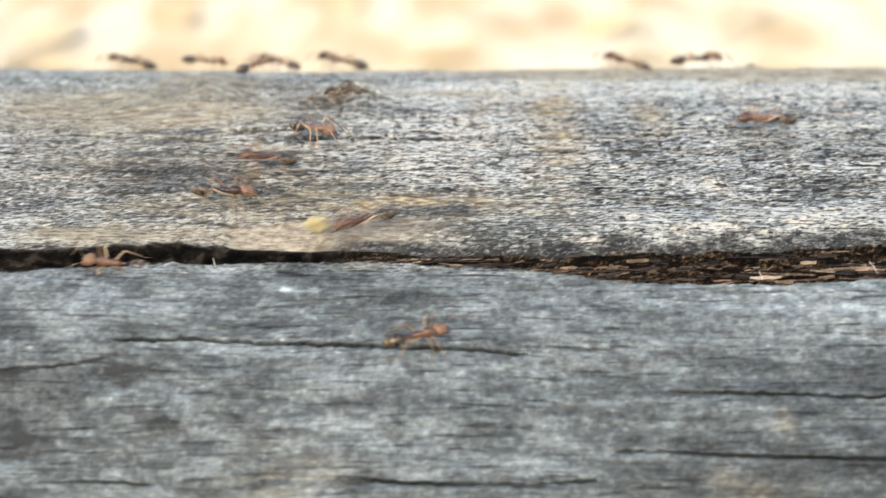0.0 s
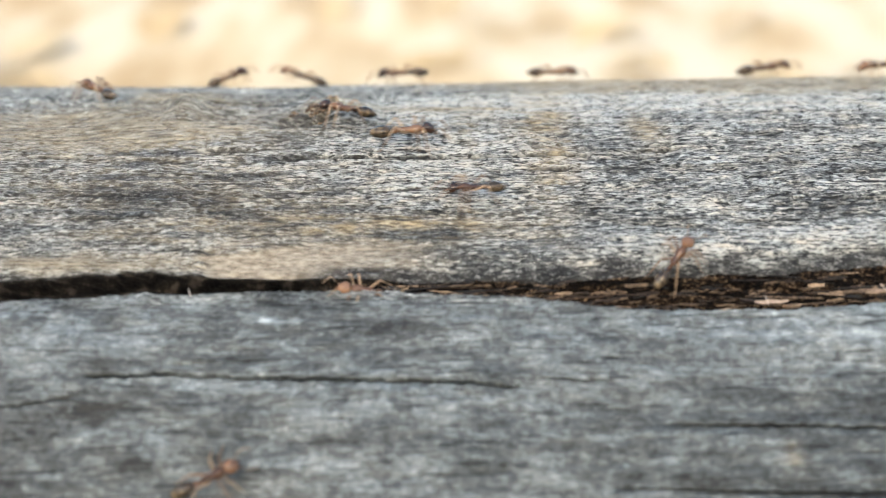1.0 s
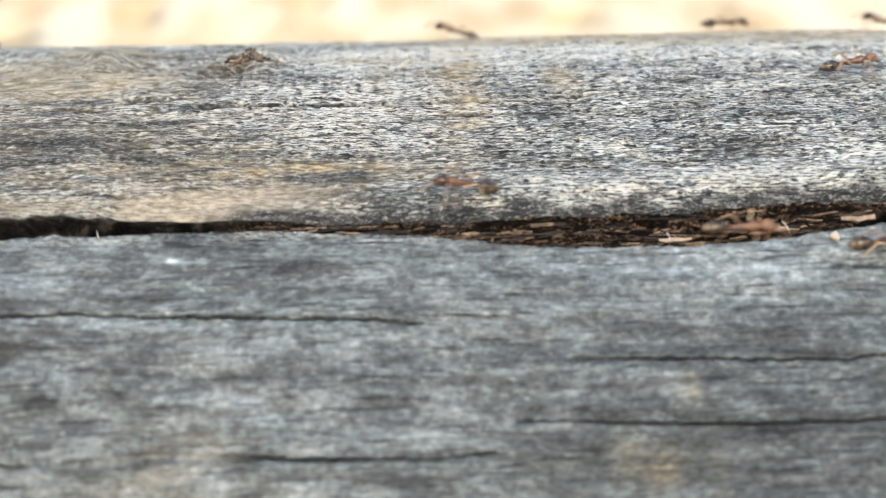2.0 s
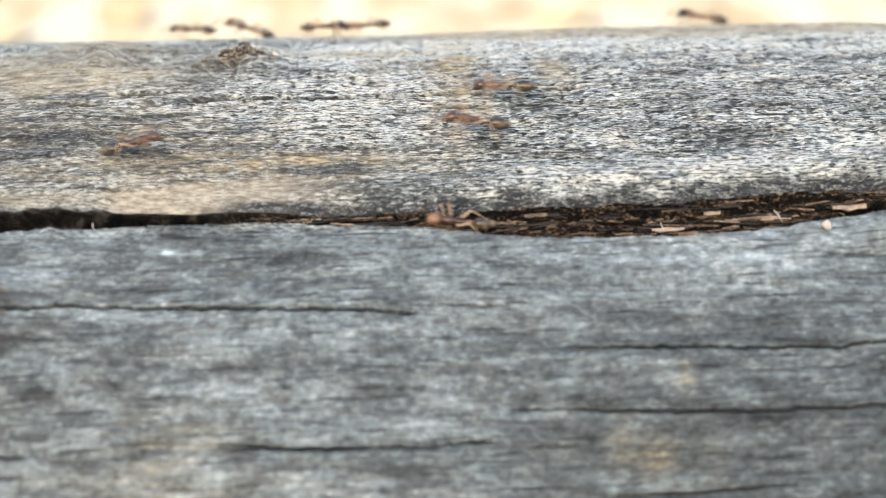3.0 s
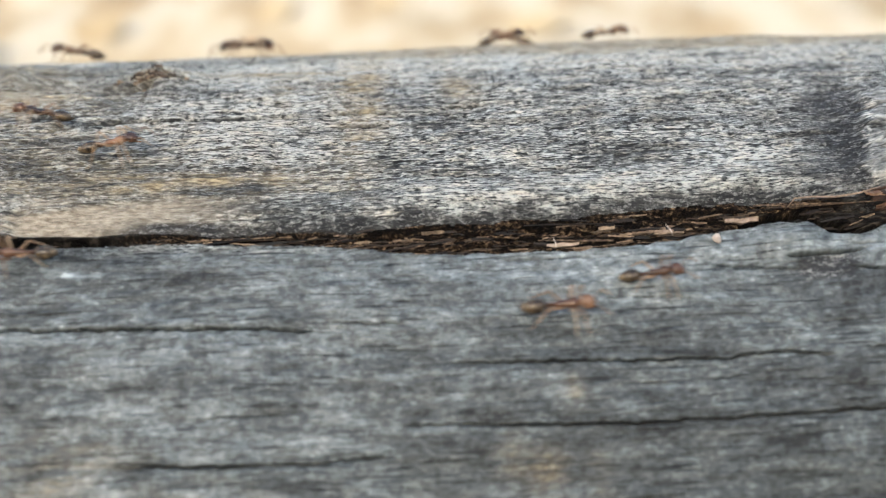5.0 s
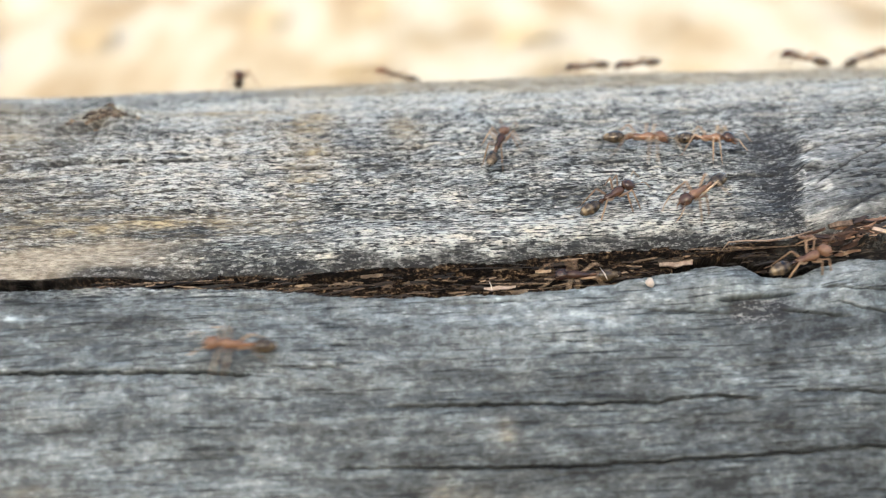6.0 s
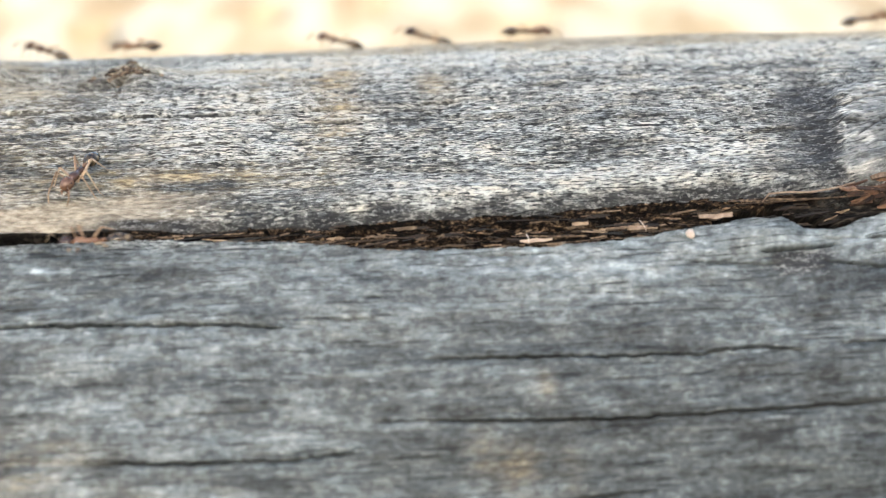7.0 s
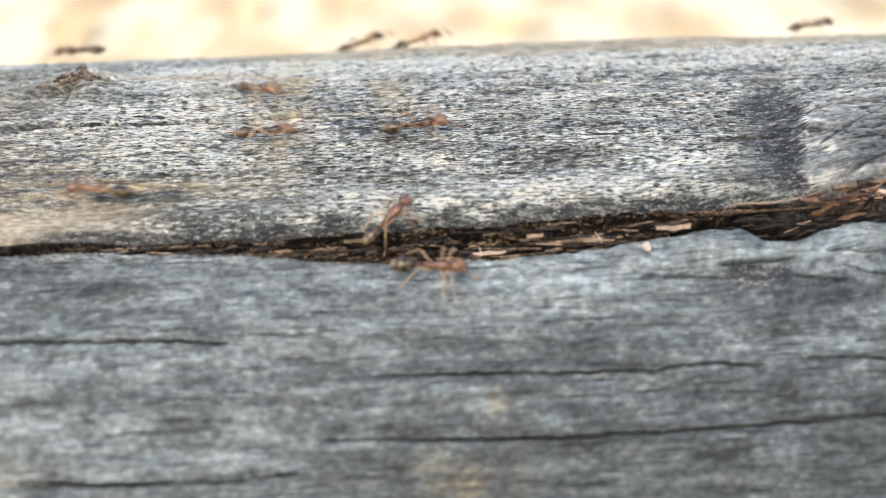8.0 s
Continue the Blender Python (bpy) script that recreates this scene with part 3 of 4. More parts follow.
bmesh.ops.bevel(bm, geom=bm.edges[:], offset=0.01, segments=2, affect="EDGES")
tagged(link_mesh("wall_south", bm, SHADE_WALL), "plain unseen wall added to shade the log", "wall", kind="structure")


def make_litter():
    """Dry straw strewn over the ground behind the log."""
    rng = random.Random(4)
    bm = bmesh.new()
    for i in range(1000):
        x, y = rng.uniform(-0.9, 1.0), 0.30 + 1.7 * rng.random() ** 1.4
        length, width = rng.uniform(0.03, 0.10), rng.uniform(0.0012, 0.003)
        m = pose(x, y, 0.004 + 0.004 * rng.random(), rng.uniform(-9, 9), rng.uniform(-7, 7), rng.uniform(0, 360))
        curl = rng.uniform(0.02, 0.12)
        rows = []
        for k in range(6):
            u = k / 5
            w = width * (1 - 0.6 * u)
            lift = curl * length * (u - 0.5) ** 2
            rows.append([bm.verts.new(m @ Vector((length * (u - 0.5), v * w, lift + (0.25 * w if v else 0.0)))) for v in (-1, 0, 1)])
        for p, q in zip(rows, rows[1:]):
            for a in (0, 1):
                bm.faces.new((p[a], p[a + 1], q[a + 1], q[a]))
    return tagged(link_mesh("leaf_litter", bm, STRAW), "dry tan straw strewn on the sunlit ground", "leaf litter", kind="stuff")


make_litter()


def make_leaf(rng, x, y, length, tilt, turn):
    """A curled dry leaf that leans up from the ground, with its midrib and stalk."""
    bm = bmesh.new()
    n, rows = 9, []
    for k in range(n):
        u = k / (n - 1)
        w = 0.34 * length * math.sin(math.pi * (0.04 + 0.92 * u)) ** 0.85 * rng.uniform(0.9, 1.1)
        bow = 0.08 * length * math.sin(math.pi * u)
        rows.append([(length * u, a * w, bow * 0.5 + 0.10 * w * a * a + rng.uniform(-0.02, 0.02) * length) for a in (-1, -0.5, 0, 0.5, 1)])
    for lift, flip in ((0.0, False), (-0.0006, True)):
        vs = [[bm.verts.new((px, py, pz + lift)) for px, py, pz in r] for r in rows]
        for p, q in zip(vs, vs[1:]):
            for a in range(4):
                f = (p[a], p[a + 1], q[a + 1], q[a])
                bm.faces.new(f[::-1] if flip else f)
    ob = link_mesh("dry_leaf", bm, LEAF)
    bm = bmesh.new()
    tube(bm, [(-0.25 * length, 0, 0.0), (0, 0, rows[0][2][2])] + [rows[k][2] for k in range(1, n)], [0.0011] * 2 + [0.0010 * (1 - k / n) + 0.0002 for k in range(1, n)], 5)
    part("midrib", bm, LEAF, ob)
    ob.matrix_basis = pose(x, y, 0.0008 + 0.006 * (noise.noise((x * 9, (y - 0.6) * 9, 0)) - 0.6), 0, 0, turn) @ pose(0, 0, 0, 0, -0.2 * tilt, 0)
    return tagged(ob, "curled tan dry leaf lying on sunlit ground", "dry leaf", "dry leaves behind the log")


def strew_leaves():
    rng = random.Random(12)
    for x, y, length, tilt, turn in ((-0.060, 0.72, 0.036, 42, 80), (-0.155, 0.68, 0.050, 34, 100), (0.010, 0.73, 0.034, 36, 95), (-0.225, 0.63, 0.042, 30, 60), (-0.158, 0.52, 0.034, 34, 110),
                                     (0.082, 0.66, 0.046, 24, 50), (0.158, 0.535, 0.042, 46, 85), (0.195, 0.57, 0.050, 28, 140), (0.050, 0.54, 0.034, 20, 70), (-0.105, 0.55, 0.034, 28, 90), (-0.02, 0.62, 0.040, 12, 20), (0.13, 0.62, 0.04, 14, 170), (-0.19, 0.59, 0.036, 15, 150)):
        make_leaf(rng, x, y, length, tilt, turn)


strew_leaves()

# ---- loose wood: fibres on the crack's wall, chips by the knots ----


def sliver(rng, length, width):
    """A torn strip of wood fibre along x."""
    bm = bmesh.new()
    rows = []
    for k in range(5):
        u = k / 4
        w = width * (0.35 + 0.65 * math.sin(math.pi * (0.15 + 0.7 * u))) * rng.uniform(0.7, 1.2)
        y, z = rng.uniform(-0.2, 0.2) * width, rng.uniform(-0.25, 0.25) * width
        rows.append([bm.verts.new((length * (u - 0.5), y + a * w, z + b * w)) for a, b in ((-0.5, -0.3), (0.5, -0.35), (0.45, 0.3), (-0.4, 0.35))])
    for p, q in zip(rows, rows[1:]):
        for k in range(4):
            bm.faces.new((p[k], p[(k + 1) % 4], q[(k + 1) % 4], q[k]))
    bm.faces.new(rows[0][::-1])
    bm.faces.new(rows[-1])
    me = bpy.data.meshes.new("splinter")
    bm.to_mesh(me)
    bm.free()
    return me


def skin(x, s):
    h, _, _ = relief(np.array([float(x)]), np.array([float(s)]))
    return float(h[0])


def skin_pose(x, s, h, heading=0.0, roll=0.0):
    """A pose on the log: local x along it at heading degrees (90: over the top), z outwards."""
    a = s / R
    base = Matrix(((1, 0, 0), (0, math.cos(a), -math.sin(a)), (0, math.sin(a), math.cos(a)))).to_4x4()
    base.translation = on_log(x, s, h)
    return base @ pose(0, 0, 0, roll, 0, heading)


def make_splinters():
    rng = random.Random(8)
    kinds = []
    for mat, count, longest in ((SPLINTER, 8, 0.0040), (TAN_SPLINTER, 6, 0.0032)):
        for k in range(count):
            me = sliver(rng, rng.uniform(0.0009, longest), rng.uniform(0.00014, 0.00030))
            me.materials.append(mat)
            kinds.append(me)
    for k in range(5):
        me = sliver(rng, rng.uniform(0.005, 0.012), rng.uniform(0.00014, 0.00024))
        me.materials.append(SPLINTER)
        kinds.append(me)
    for k in range(4):
        me = sliver(rng, rng.uniform(0.0016, 0.0030), rng.uniform(0.00036, 0.00055))
        me.materials.append(TAN_SPLINTER)
        kinds.append(me)
    for k in range(236):
        x = rng.uniform(-11, 56)
        u = rng.uniform(0.16, 0.40 if x > 52 else 0.88)
        up, lo = np.interp(x, UP_X, UP_S), np.interp(x, LO_X, LO_S)
        s = up + (lo - up) * u
        chance = rng.random()
        tan = rng.random() < (0.55 if u > 0.5 else 0.2)
        ob = new("splinter", rng.choice(kinds[19:] if chance < 0.11 and x > 12 else kinds[14:19] if chance < 0.22 else kinds[8:14] if tan else kinds[:8]))
        ob.parent = log
        ob.matrix_basis = skin_pose(x, s, skin(x, s) + 0.02, rng.gauss(2, 6), rng.uniform(0, 360))
    # a few long fibres hang along the top of the hollow by the knot
    for k in range(16):
        x = rng.uniform(58, 68)
        s = np.interp(x, UP_X, UP_S) + rng.uniform(1.0, 3.2)
        ob = new("splinter", rng.choice(kinds[:8]))
        ob.parent = log
        ob.matrix_basis = skin_pose(x, s, max(skin(x, s), -2.6) + 0.05, rng.gauss(9, 8), rng.uniform(0, 360))
    for k in range(9):
        x = rng.uniform(57, 67)
        s = np.interp(x, UP_X, UP_S) + rng.uniform(0.1, 0.9)
        ob = new("splinter", rng.choice(kinds[14:19]))
        ob.parent = log
        ob.matrix_basis = skin_pose(x, s, -0.5, rng.gauss(2, 3), rng.uniform(0, 360))


make_splinters()


def make_fibres():
    """Stiff pale hairs of torn wood that bridge the crack."""
    rng = random.Random(6)
    for x0, s0, x1, s1 in ((33.4, 36.2, 33.6, 37.5), (45.3, 35.0, 45.9, 36.6), (-24.5, 34.6, -24.0, 36.0)):
        a, b = on_log(x0, s0, 0.2), on_log(x1, s1, 0.25)
        mid = (a + b) / 2 + Vector((rng.uniform(-0.1, 0.1), -0.1, 0.1)) / 1000
        bm = bmesh.new()
        tube(bm, (a, mid, b), (0.00003, 0.00005, 0.00002), 5)
        part("splinter", bm, CRUMB_PALE, log, "pale stiff fibre across the crack")


make_fibres()


def make_chips():
    rng = random.Random(5)
    shapes = []
    for k in range(5):
        me = sliver(rng, rng.uniform(0.0018, 0.0040), rng.uniform(0.00026, 0.00052))
        me.name = "bark_chip"
        me.materials.append(CHIP)
        shapes.append(me)
    small = sliver(rng, 0.0010, 0.00044)
    small.name = "bark_chip"
    small.materials.append(KNOT_CRUMB)
    for k in range(44):
        x = 68.3 + 9.5 * rng.random()
        s = 32.0 - 0.14 * (x - 68) + rng.gauss(0, 0.6)
        ob = new("bark_chip", rng.choice(shapes))
        ob.matrix_basis = skin_pose(x, s, max(skin(x, s), -1.8) + 0.12, rng.gauss(9, 11), rng.uniform(0, 360)) @ pose(0, 0, 0, 0, rng.gauss(0, 9), 0)
        tagged(ob, "rusty brown splinter of bark stuck in the crack", "bark chip", "chips by the knots")
    for k in range(40):
        x = -12.2 + rng.gauss(0, 1.8)
        s = 3.7 - 0.2 * (x + 12) + rng.gauss(0, 1.1)
        ob = new("bark_chip", small)
        ob.matrix_basis = skin_pose(x, s, skin(x, s) + 0.08, rng.gauss(25, 30), rng.uniform(0, 360)) @ pose(0, 0, 0, 0, rng.gauss(0, 14), 0)
        tagged(ob, "orange-brown crumb of bark at the edge of a knot", "bark chip", "chips by the knots")


make_chips()


def make_pale_chips():
    """Pale slabs of split wood wedged in the crack."""
    rng = random.Random(17)
    for x, s, length, width, heading in ((53.8, 33.9, 0.0036, 0.00062, 3), (45.0, 34.7, 0.0030, 0.00046, 1), (34.6, 35.9, 0.0034, 0.00042, 2), (73.0, 30.4, 0.0042, 0.00075, 12), (75.5, 31.0, 0.0034, 0.0006, -14)):
        me = sliver(rng, length, width)
        me.name = "wood_chip"
        me.materials.append(PALE_CHIP)
        ob = new("wood_chip", me)
        ob.matrix_basis = skin_pose(x, s, max(skin(x, s), -1.9) + 0.25, heading, 20)
        tagged(ob, "pale pinkish sliver of split wood wedged in the crack", "wood chip", "chips by the knots")
    bm = bmesh.new()
    tube(bm, [on_log(x, s, h) for x, s, h in ((58.8, 32.9, -0.5), (59.6, 32.2, 0.1), (61.5, 32.1, 0.15), (64.0, 32.2, 0.1), (66.5, 31.9, 0.2), (69.0, 31.2, 0.3))], (0.00005, 0.00010, 0.00011, 0.00012, 0.00011, 0.00006), 6)
    part("splinter", bm, PALE_CHIP, log, "long pale fibre hanging along the crack")


make_pale_chips()


def make_wood_crumb():
    bm = bmesh.new()
    bmesh.ops.create_icosphere(bm, subdivisions=2, radius=0.0005)
    for v in bm.verts:
        v.co *= 1 + 0.4 * noise.noise(v.co * 2600)
        v.co.z *= 0.8
    ob = link_mesh("wood_crumb", bm, CRUMB_PALE)
    ob.matrix_basis = skin_pose(50.3, 37.3, skin(50.3, 37.3) + 0.35)
    return tagged(ob, "pale crumb of wood on the lip of the crack", "wood crumb")


make_wood_crumb()

# ---- ants ----
HIPS = ((0.75, 0.25, 52, 2.2), (0.25, 0.28, 96, 2.1), (-0.25, 0.26, 142, 2.9))


def make_ant():
    mm = 0.001
    root = new("ant")

    def scaled(bm, stout=1.0):
        bmesh.ops.scale(bm, vec=(mm, stout * mm, stout * mm), verts=bm.verts)
        return bm

    bm = bmesh.new()
    lathe(bm, ((-1.10, 0.08), (-0.92, 0.25), (-0.55, 0.30), (-0.2, 0.24), (0.05, 0.31), (0.45, 0.41), (0.85, 0.34), (1.12, 0.13)), flat=0.95)
    thorax = part("thorax", scaled(bm, 1.18), RED, root)
    thorax.matrix_basis = pose(0, 0, 0.00145, 0, -6, 0)
    bm = bmesh.new()
    lathe(bm, ((-0.66, 0.18), (-0.55, 0.38), (-0.2, 0.54), (0.14, 0.52), (0.46, 0.38), (0.64, 0.18)), flat=0.76)
    head = part("head", scaled(bm, 1.18), RED, root)
    head.matrix_basis = pose(0.0017, 0, 0.00162, 0, 26, 0)
    for side in (-1, 1):
        bm = bmesh.new()
        bmesh.ops.create_uvsphere(bm, u_segments=8, v_segments=6, radius=0.11)
        part("eye", scaled(bm), BLACK, head).matrix_basis = pose(-0.00002, side * 0.00046, 0.00019)
        bm = bmesh.new()
        tube(bm, ((0.48, side * 0.24, -0.1), (0.78, side * 0.30, -0.14), (1.0, side * 0.08, -0.18)), (0.10, 0.09, 0.02), 5)
        part("mandible", scaled(bm), RED, head)
        bm = bmesh.new()
        tube(bm, ((0.3, side * 0.2, 0.12), (0.75, side * 0.75, 0.75), (0.95, side * 0.9, 0.8), (1.55, side * 0.95, 0.45), (2.1, side * 0.85, 0.15)), (0.05, 0.055, 0.06, 0.065, 0.05), 5)
        part("antenna", scaled(bm), AMBER, head)
    bm = bmesh.new()
    lathe(bm, ((-0.36, 0.08), (-0.2, 0.13), (0.0, 0.19), (0.15, 0.12), (0.34, 0.08)), sides=9, flat=1.5)
    part("petiole", scaled(bm, 1.18), RED, root).matrix_basis = pose(-0.00138, 0, 0.00134)
    bm = bmesh.new()
    lathe(bm, ((-2.2, 0.03), (-2.05, 0.20), (-1.75, 0.38), (-1.25, 0.53), (-0.75, 0.55), (-0.3, 0.40), (0, 0.12)), sides=14, flat=0.88)
    part("gaster", scaled(bm, 1.18), BANDED, root, "dark banded gaster").matrix_basis = pose(-0.00160, 0, 0.00134, 0, -7, 0)
    for side in (-1, 1):
        for hx, hy, way, reach in HIPS:
            bm = bmesh.new()
            tube(bm, ((0, 0, 0), (0.12 * reach, 0, 0.05), (0.42 * reach, 0, 0.90), (0.46 * reach, 0, 0.90), (0.82 * reach, 0, -0.65), (0.9 * reach, 0, -1.05), (1.06 * reach, 0, -1.28)), (0.12, 0.12, 0.10, 0.085, 0.065, 0.045, 0.03), 6)
            leg = part("leg", scaled(bm), AMBER, root)
            leg.matrix_basis = pose(hx * mm, side * hy * mm, 0.0013, 0, 0, side * way)
    return tagged(root, "small red-brown ant with amber legs walking on the log", "ant", "ants on the log")


ANT = make_ant()


def make_crumb():
    bm = bmesh.new()
    bmesh.ops.create_icosphere(bm, subdivisions=3, radius=1.0)
    for v in bm.verts:
        k = 1 + 0.45 * noise.noise(v.co * 1.3) + 0.15 * noise.noise(v.co * 4)
        v.co = Vector((v.co.x * 1.5, v.co.y * 0.95, v.co.z * 0.95)) * k * 0.85 / 1000
    return tagged(link_mesh("food_crumb", bm, MORSEL), "pale yellow crumb dragged along by an ant", "food crumb")


CRUMB = make_crumb()
MARCHES = []


def ant_goes(size, rows):
    """One more ant: size, and rows of seconds, x and s in mm while it is in sight."""
    # those on the far edge walk along the very crest
    crest = [float(ease(-11, -14, s)) for _, _, s in rows]
    MARCHES.append((size * (1.09 - 0.03 * min(crest)), [(t, x * (1 + 0.035 * c), s - 5.0 * c) for (t, x, s), c in zip(rows, crest)]))


ant_goes(1.03, [(0, -2.0, 44.1), (0.1, 6.6, 42.3), (0.2, 15.3, 39.6), (0.3, 20.1, 37.5), (0.5, 20.3, 36.3), (0.6, 20.2, 36.9), (0.8, 21.0, 36.5), (0.9, 22.9, 35.3), (1, 25.1, 32.2), (1.1, 29.0, 27.7), (1.2, 28.6, 22.9), (1.3, 30.2, 17.3), (1.5, 36.8, 14.8), (1.6, 39.2, 15.3), (1.7, 39.8, 10.4)])
ant_goes(1.09, [(0, -23.4, 26.5), (0.1, -14.1, 27.3), (0.2, -5.8, 23.5), (0.3, 4.4, 22.4), (0.4, 18.4, 20.9), (0.5, 34.0, 22.0), (0.6, 48.3, 23.9)])
ant_goes(1.06, [(0, -14.4, 15.9), (0.1, -7.1, 21.1), (0.2, 3.9, 28.1), (0.3, 5.5, 30.7), (0.4, 5.2, 32.4), (0.5, 5.2, 34.6), (0.7, -0.3, 35.4), (1, -7.0, 34.5)])
ant_goes(1.10, [(0, -9.1, 30.8), (0.1, -18.3, 34.2), (0.2, -19.3, 34.9), (0.3, -19.8, 33.6), (0.4, -22.7, 32.2), (0.5, -24.3, 33.9), (0.6, -31.8, 34.9), (0.7, -42.1, 33.7)])
ant_goes(1.10, [(0, 37.4, 13.7), (0.1, 27.2, 14.8), (0.2, 14.3, 10.6), (0.3, 0.4, 6.3), (0.4, -13.0, 2.7), (0.5, -19.9, -2.5), (0.6, -27.6, -1.2), (0.7, -38.9, -2.9)])
ant_goes(1.00, [(0, -20.6, 20.9), (0.1, -31.0, 22.1), (0.2, -42.4, 23.4)])
ant_goes(0.99, [(0.5, 55.9, 15.9), (0.6, 49.3, 18.8), (0.7, 39.9, 16.9), (0.8, 29.1, 18.1), (0.9, 16.7, 20.3), (1, 4.1, 22.8), (1.1, -5.9, 24.6), (1.2, -21.5, 22.0), (1.3, -30.5, 23.9), (1.4, -38.2, 24.9)])
ant_goes(1.14, [(0.6, -37.0, 22.3), (0.7, -27.2, 19.1), (0.8, -18.0, 16.0), (0.9, -9.5, 14.2), (1, -2.3, 12.6), (1.1, 7.5, 13.3), (1.2, 17.9, 12.4), (1.3, 26.9, 12.2), (1.4, 33.4, 12.6), (1.5, 44.7, 13.1), (1.6, 54.9, 20.7)])
ant_goes(1.04, [(0.8, 7.2, 2.2), (0.9, -0.8, 3.1), (1, -10.7, 6.6), (1.1, -14.2, 4.7), (1.2, -24.7, 10.8), (1.3, -32.3, 11.7)])
ant_goes(1.03, [(1, -20.4, 54.2), (1.2, -15.8, 45.9), (1.3, -6.4, 44.8), (1.4, 3.3, 42.0), (1.5, 14.9, 42.7), (1.6, 28.0, 39.5), (1.7, 34.9, 38.4)])
ant_goes(1.17, [(1.3, -31.5, 32.0), (1.4, -21.1, 31.2), (1.5, -11.5, 33.5), (1.6, -4.8, 35.2), (1.7, 8.8, 35.2)])
ant_goes(1.07, [(1.5, 55.1, 27.6), (1.6, 49.1, 30.4), (1.7, 39.9, 30.5)])
ant_goes(1.14, [(0, -35.6, 34.8), (0.1, -41.1, 34.2)])
ant_goes(1.08, [(2.8, 44.2, 15.9), (2.9, 30.7, 16.4), (3, 18.0, 16.5), (3.1, 5.5, 16.0), (3.2, -7.9, 13.6), (3.3, -18.5, 12.8)])
ant_goes(1.11, [(2.8, 38.4, 22.9), (2.9, 26.3, 22.1), (3, 14.5, 22.6), (3.1, 3.0, 20.4), (3.2, -5.3, 20.4), (3.3, -12.0, 20.5), (3.4, -20.5, 21.7)])
ant_goes(1.02, [(2.9, -32.1, 24.1), (3, -20.6, 24.9), (3.1, -11.0, 21.0), (3.2, -8.0, 18.2), (3.3, -8.9, 21.1), (3.4, -5.5, 20.6), (3.5, 0.8, 19.3), (3.6, 6.3, 14.5), (3.7, 10.4, 4.9), (3.8, 13.2, -2.8), (3.9, 12.7, -15.0), (4, 13.5, -15.0), (4.1, 13.3, -15.0), (4.2, 10.1, -15.0), (4.3, 10.4, -15.0), (4.4, 13.1, -15.0), (4.5, 17.8, -15.0), (4.6, 21.7, -15.0), (4.7, 27.7, -15.0)])
ant_goes(1.10, [(2.8, 34.2, 33.6), (2.9, 20.3, 35.9), (3, 12.5, 34.7), (3.1, 4.3, 33.7), (3.2, -3.6, 34.6), (3.3, -11.2, 35.0), (3.4, -18.9, 33.9), (3.5, -23.8, 32.0)])
ant_goes(1.15, [(3.1, -27.8, 44.1), (3.2, -20.0, 41.3), (3.3, -13.4, 43.8), (3.4, -1.7, 46.8), (3.5, 9.9, 45.7), (3.6, 19.0, 41.5), (3.7, 24.0, 36.4), (3.8, 26.7, 37.1), (3.9, 27.8, 37.5), (4, 29.2, 37.4), (4.2, 30.5, 36.6), (4.4, 34.0, 35.3), (4.5, 39.1, 35.8), (4.6, 48.4, 36.5)])
ant_goes(1.08, [(3.1, 53.4, 28.2), (3.2, 41.1, 26.9), (3.3, 29.5, 27.9), (3.4, 15.8, 30.2), (3.5, 1.8, 34.0), (3.6, -8.3, 34.6), (3.7, -19.5, 34.2)])
ant_goes(1.12, [(3.3, 61.1, 33.7), (3.4, 53.0, 34.6), (3.5, 43.6, 35.9), (3.6, 32.9, 35.4), (3.7, 24.0, 36.4), (3.8, 15.4, 35.7), (3.9, 4.4, 35.1), (4, -5.9, 34.2), (4.1, -14.5, 34.1), (4.2, -20.3, 32.4)])
ant_goes(1.11, [(3.6, -19.5, 45.0), (3.7, -8.7, 42.5), (3.8, 1.3, 40.9), (3.9, 11.4, 42.6), (4, 22.3, 41.1), (4.1, 29.3, 38.5), (4.3, 39.4, 36.4), (4.4, 47.0, 38.2), (4.5, 54.5, 36.5), (4.6, 61.7, 37.5)])
ant_goes(1.00, [(4.3, -15.8, 45.7), (4.4, -6.9, 44.0), (4.5, -1.7, 43.5), (4.6, 7.3, 43.4), (4.7, 16.4, 41.5)])
ant_goes(1.13, [(4.5, -16.3, 44.1), (4.6, -8.9, 44.9), (4.7, 1.8, 44.7)])
ant_goes(1.10, [(4.1, 64.3, 32.5), (4.2, 57.9, 33.9), (4.3, 48.0, 35.6), (4.4, 35.2, 35.4), (4.5, 27.2, 34.9), (4.6, 17.4, 36.2)])
ant_goes(1.04, [(4.3, 58.8, 5.0), (4.4, 44.3, 9.1), (4.5, 32.7, 8.3), (4.6, 21.0, 13.9), (4.7, 9.3, 14.9)])
ant_goes(1.00, [(5.8, 27.9, 33.0), (5.9, 31.7, 26.8), (6, 36.1, 16.1), (6.1, 39.6, 7.5), (6.2, 41.9, 2.6), (6.3, 43.1, -0.9)])
ant_goes(1.15, [(5.8, 39.6, 16.6), (5.9, 44.2, 17.3), (6, 52.5, 16.8), (6.1, 57.2, 18.4), (6.2, 61.5, 19.9), (6.3, 67.4, 20.9), (6.4, 76.7, 19.2)])
ant_goes(1.08, [(5.8, 46.8, 21.4), (5.9, 54.3, 19.5), (6, 60.7, 17.4), (6.1, 63.9, 23.7), (6.2, 68.7, 31.2)])
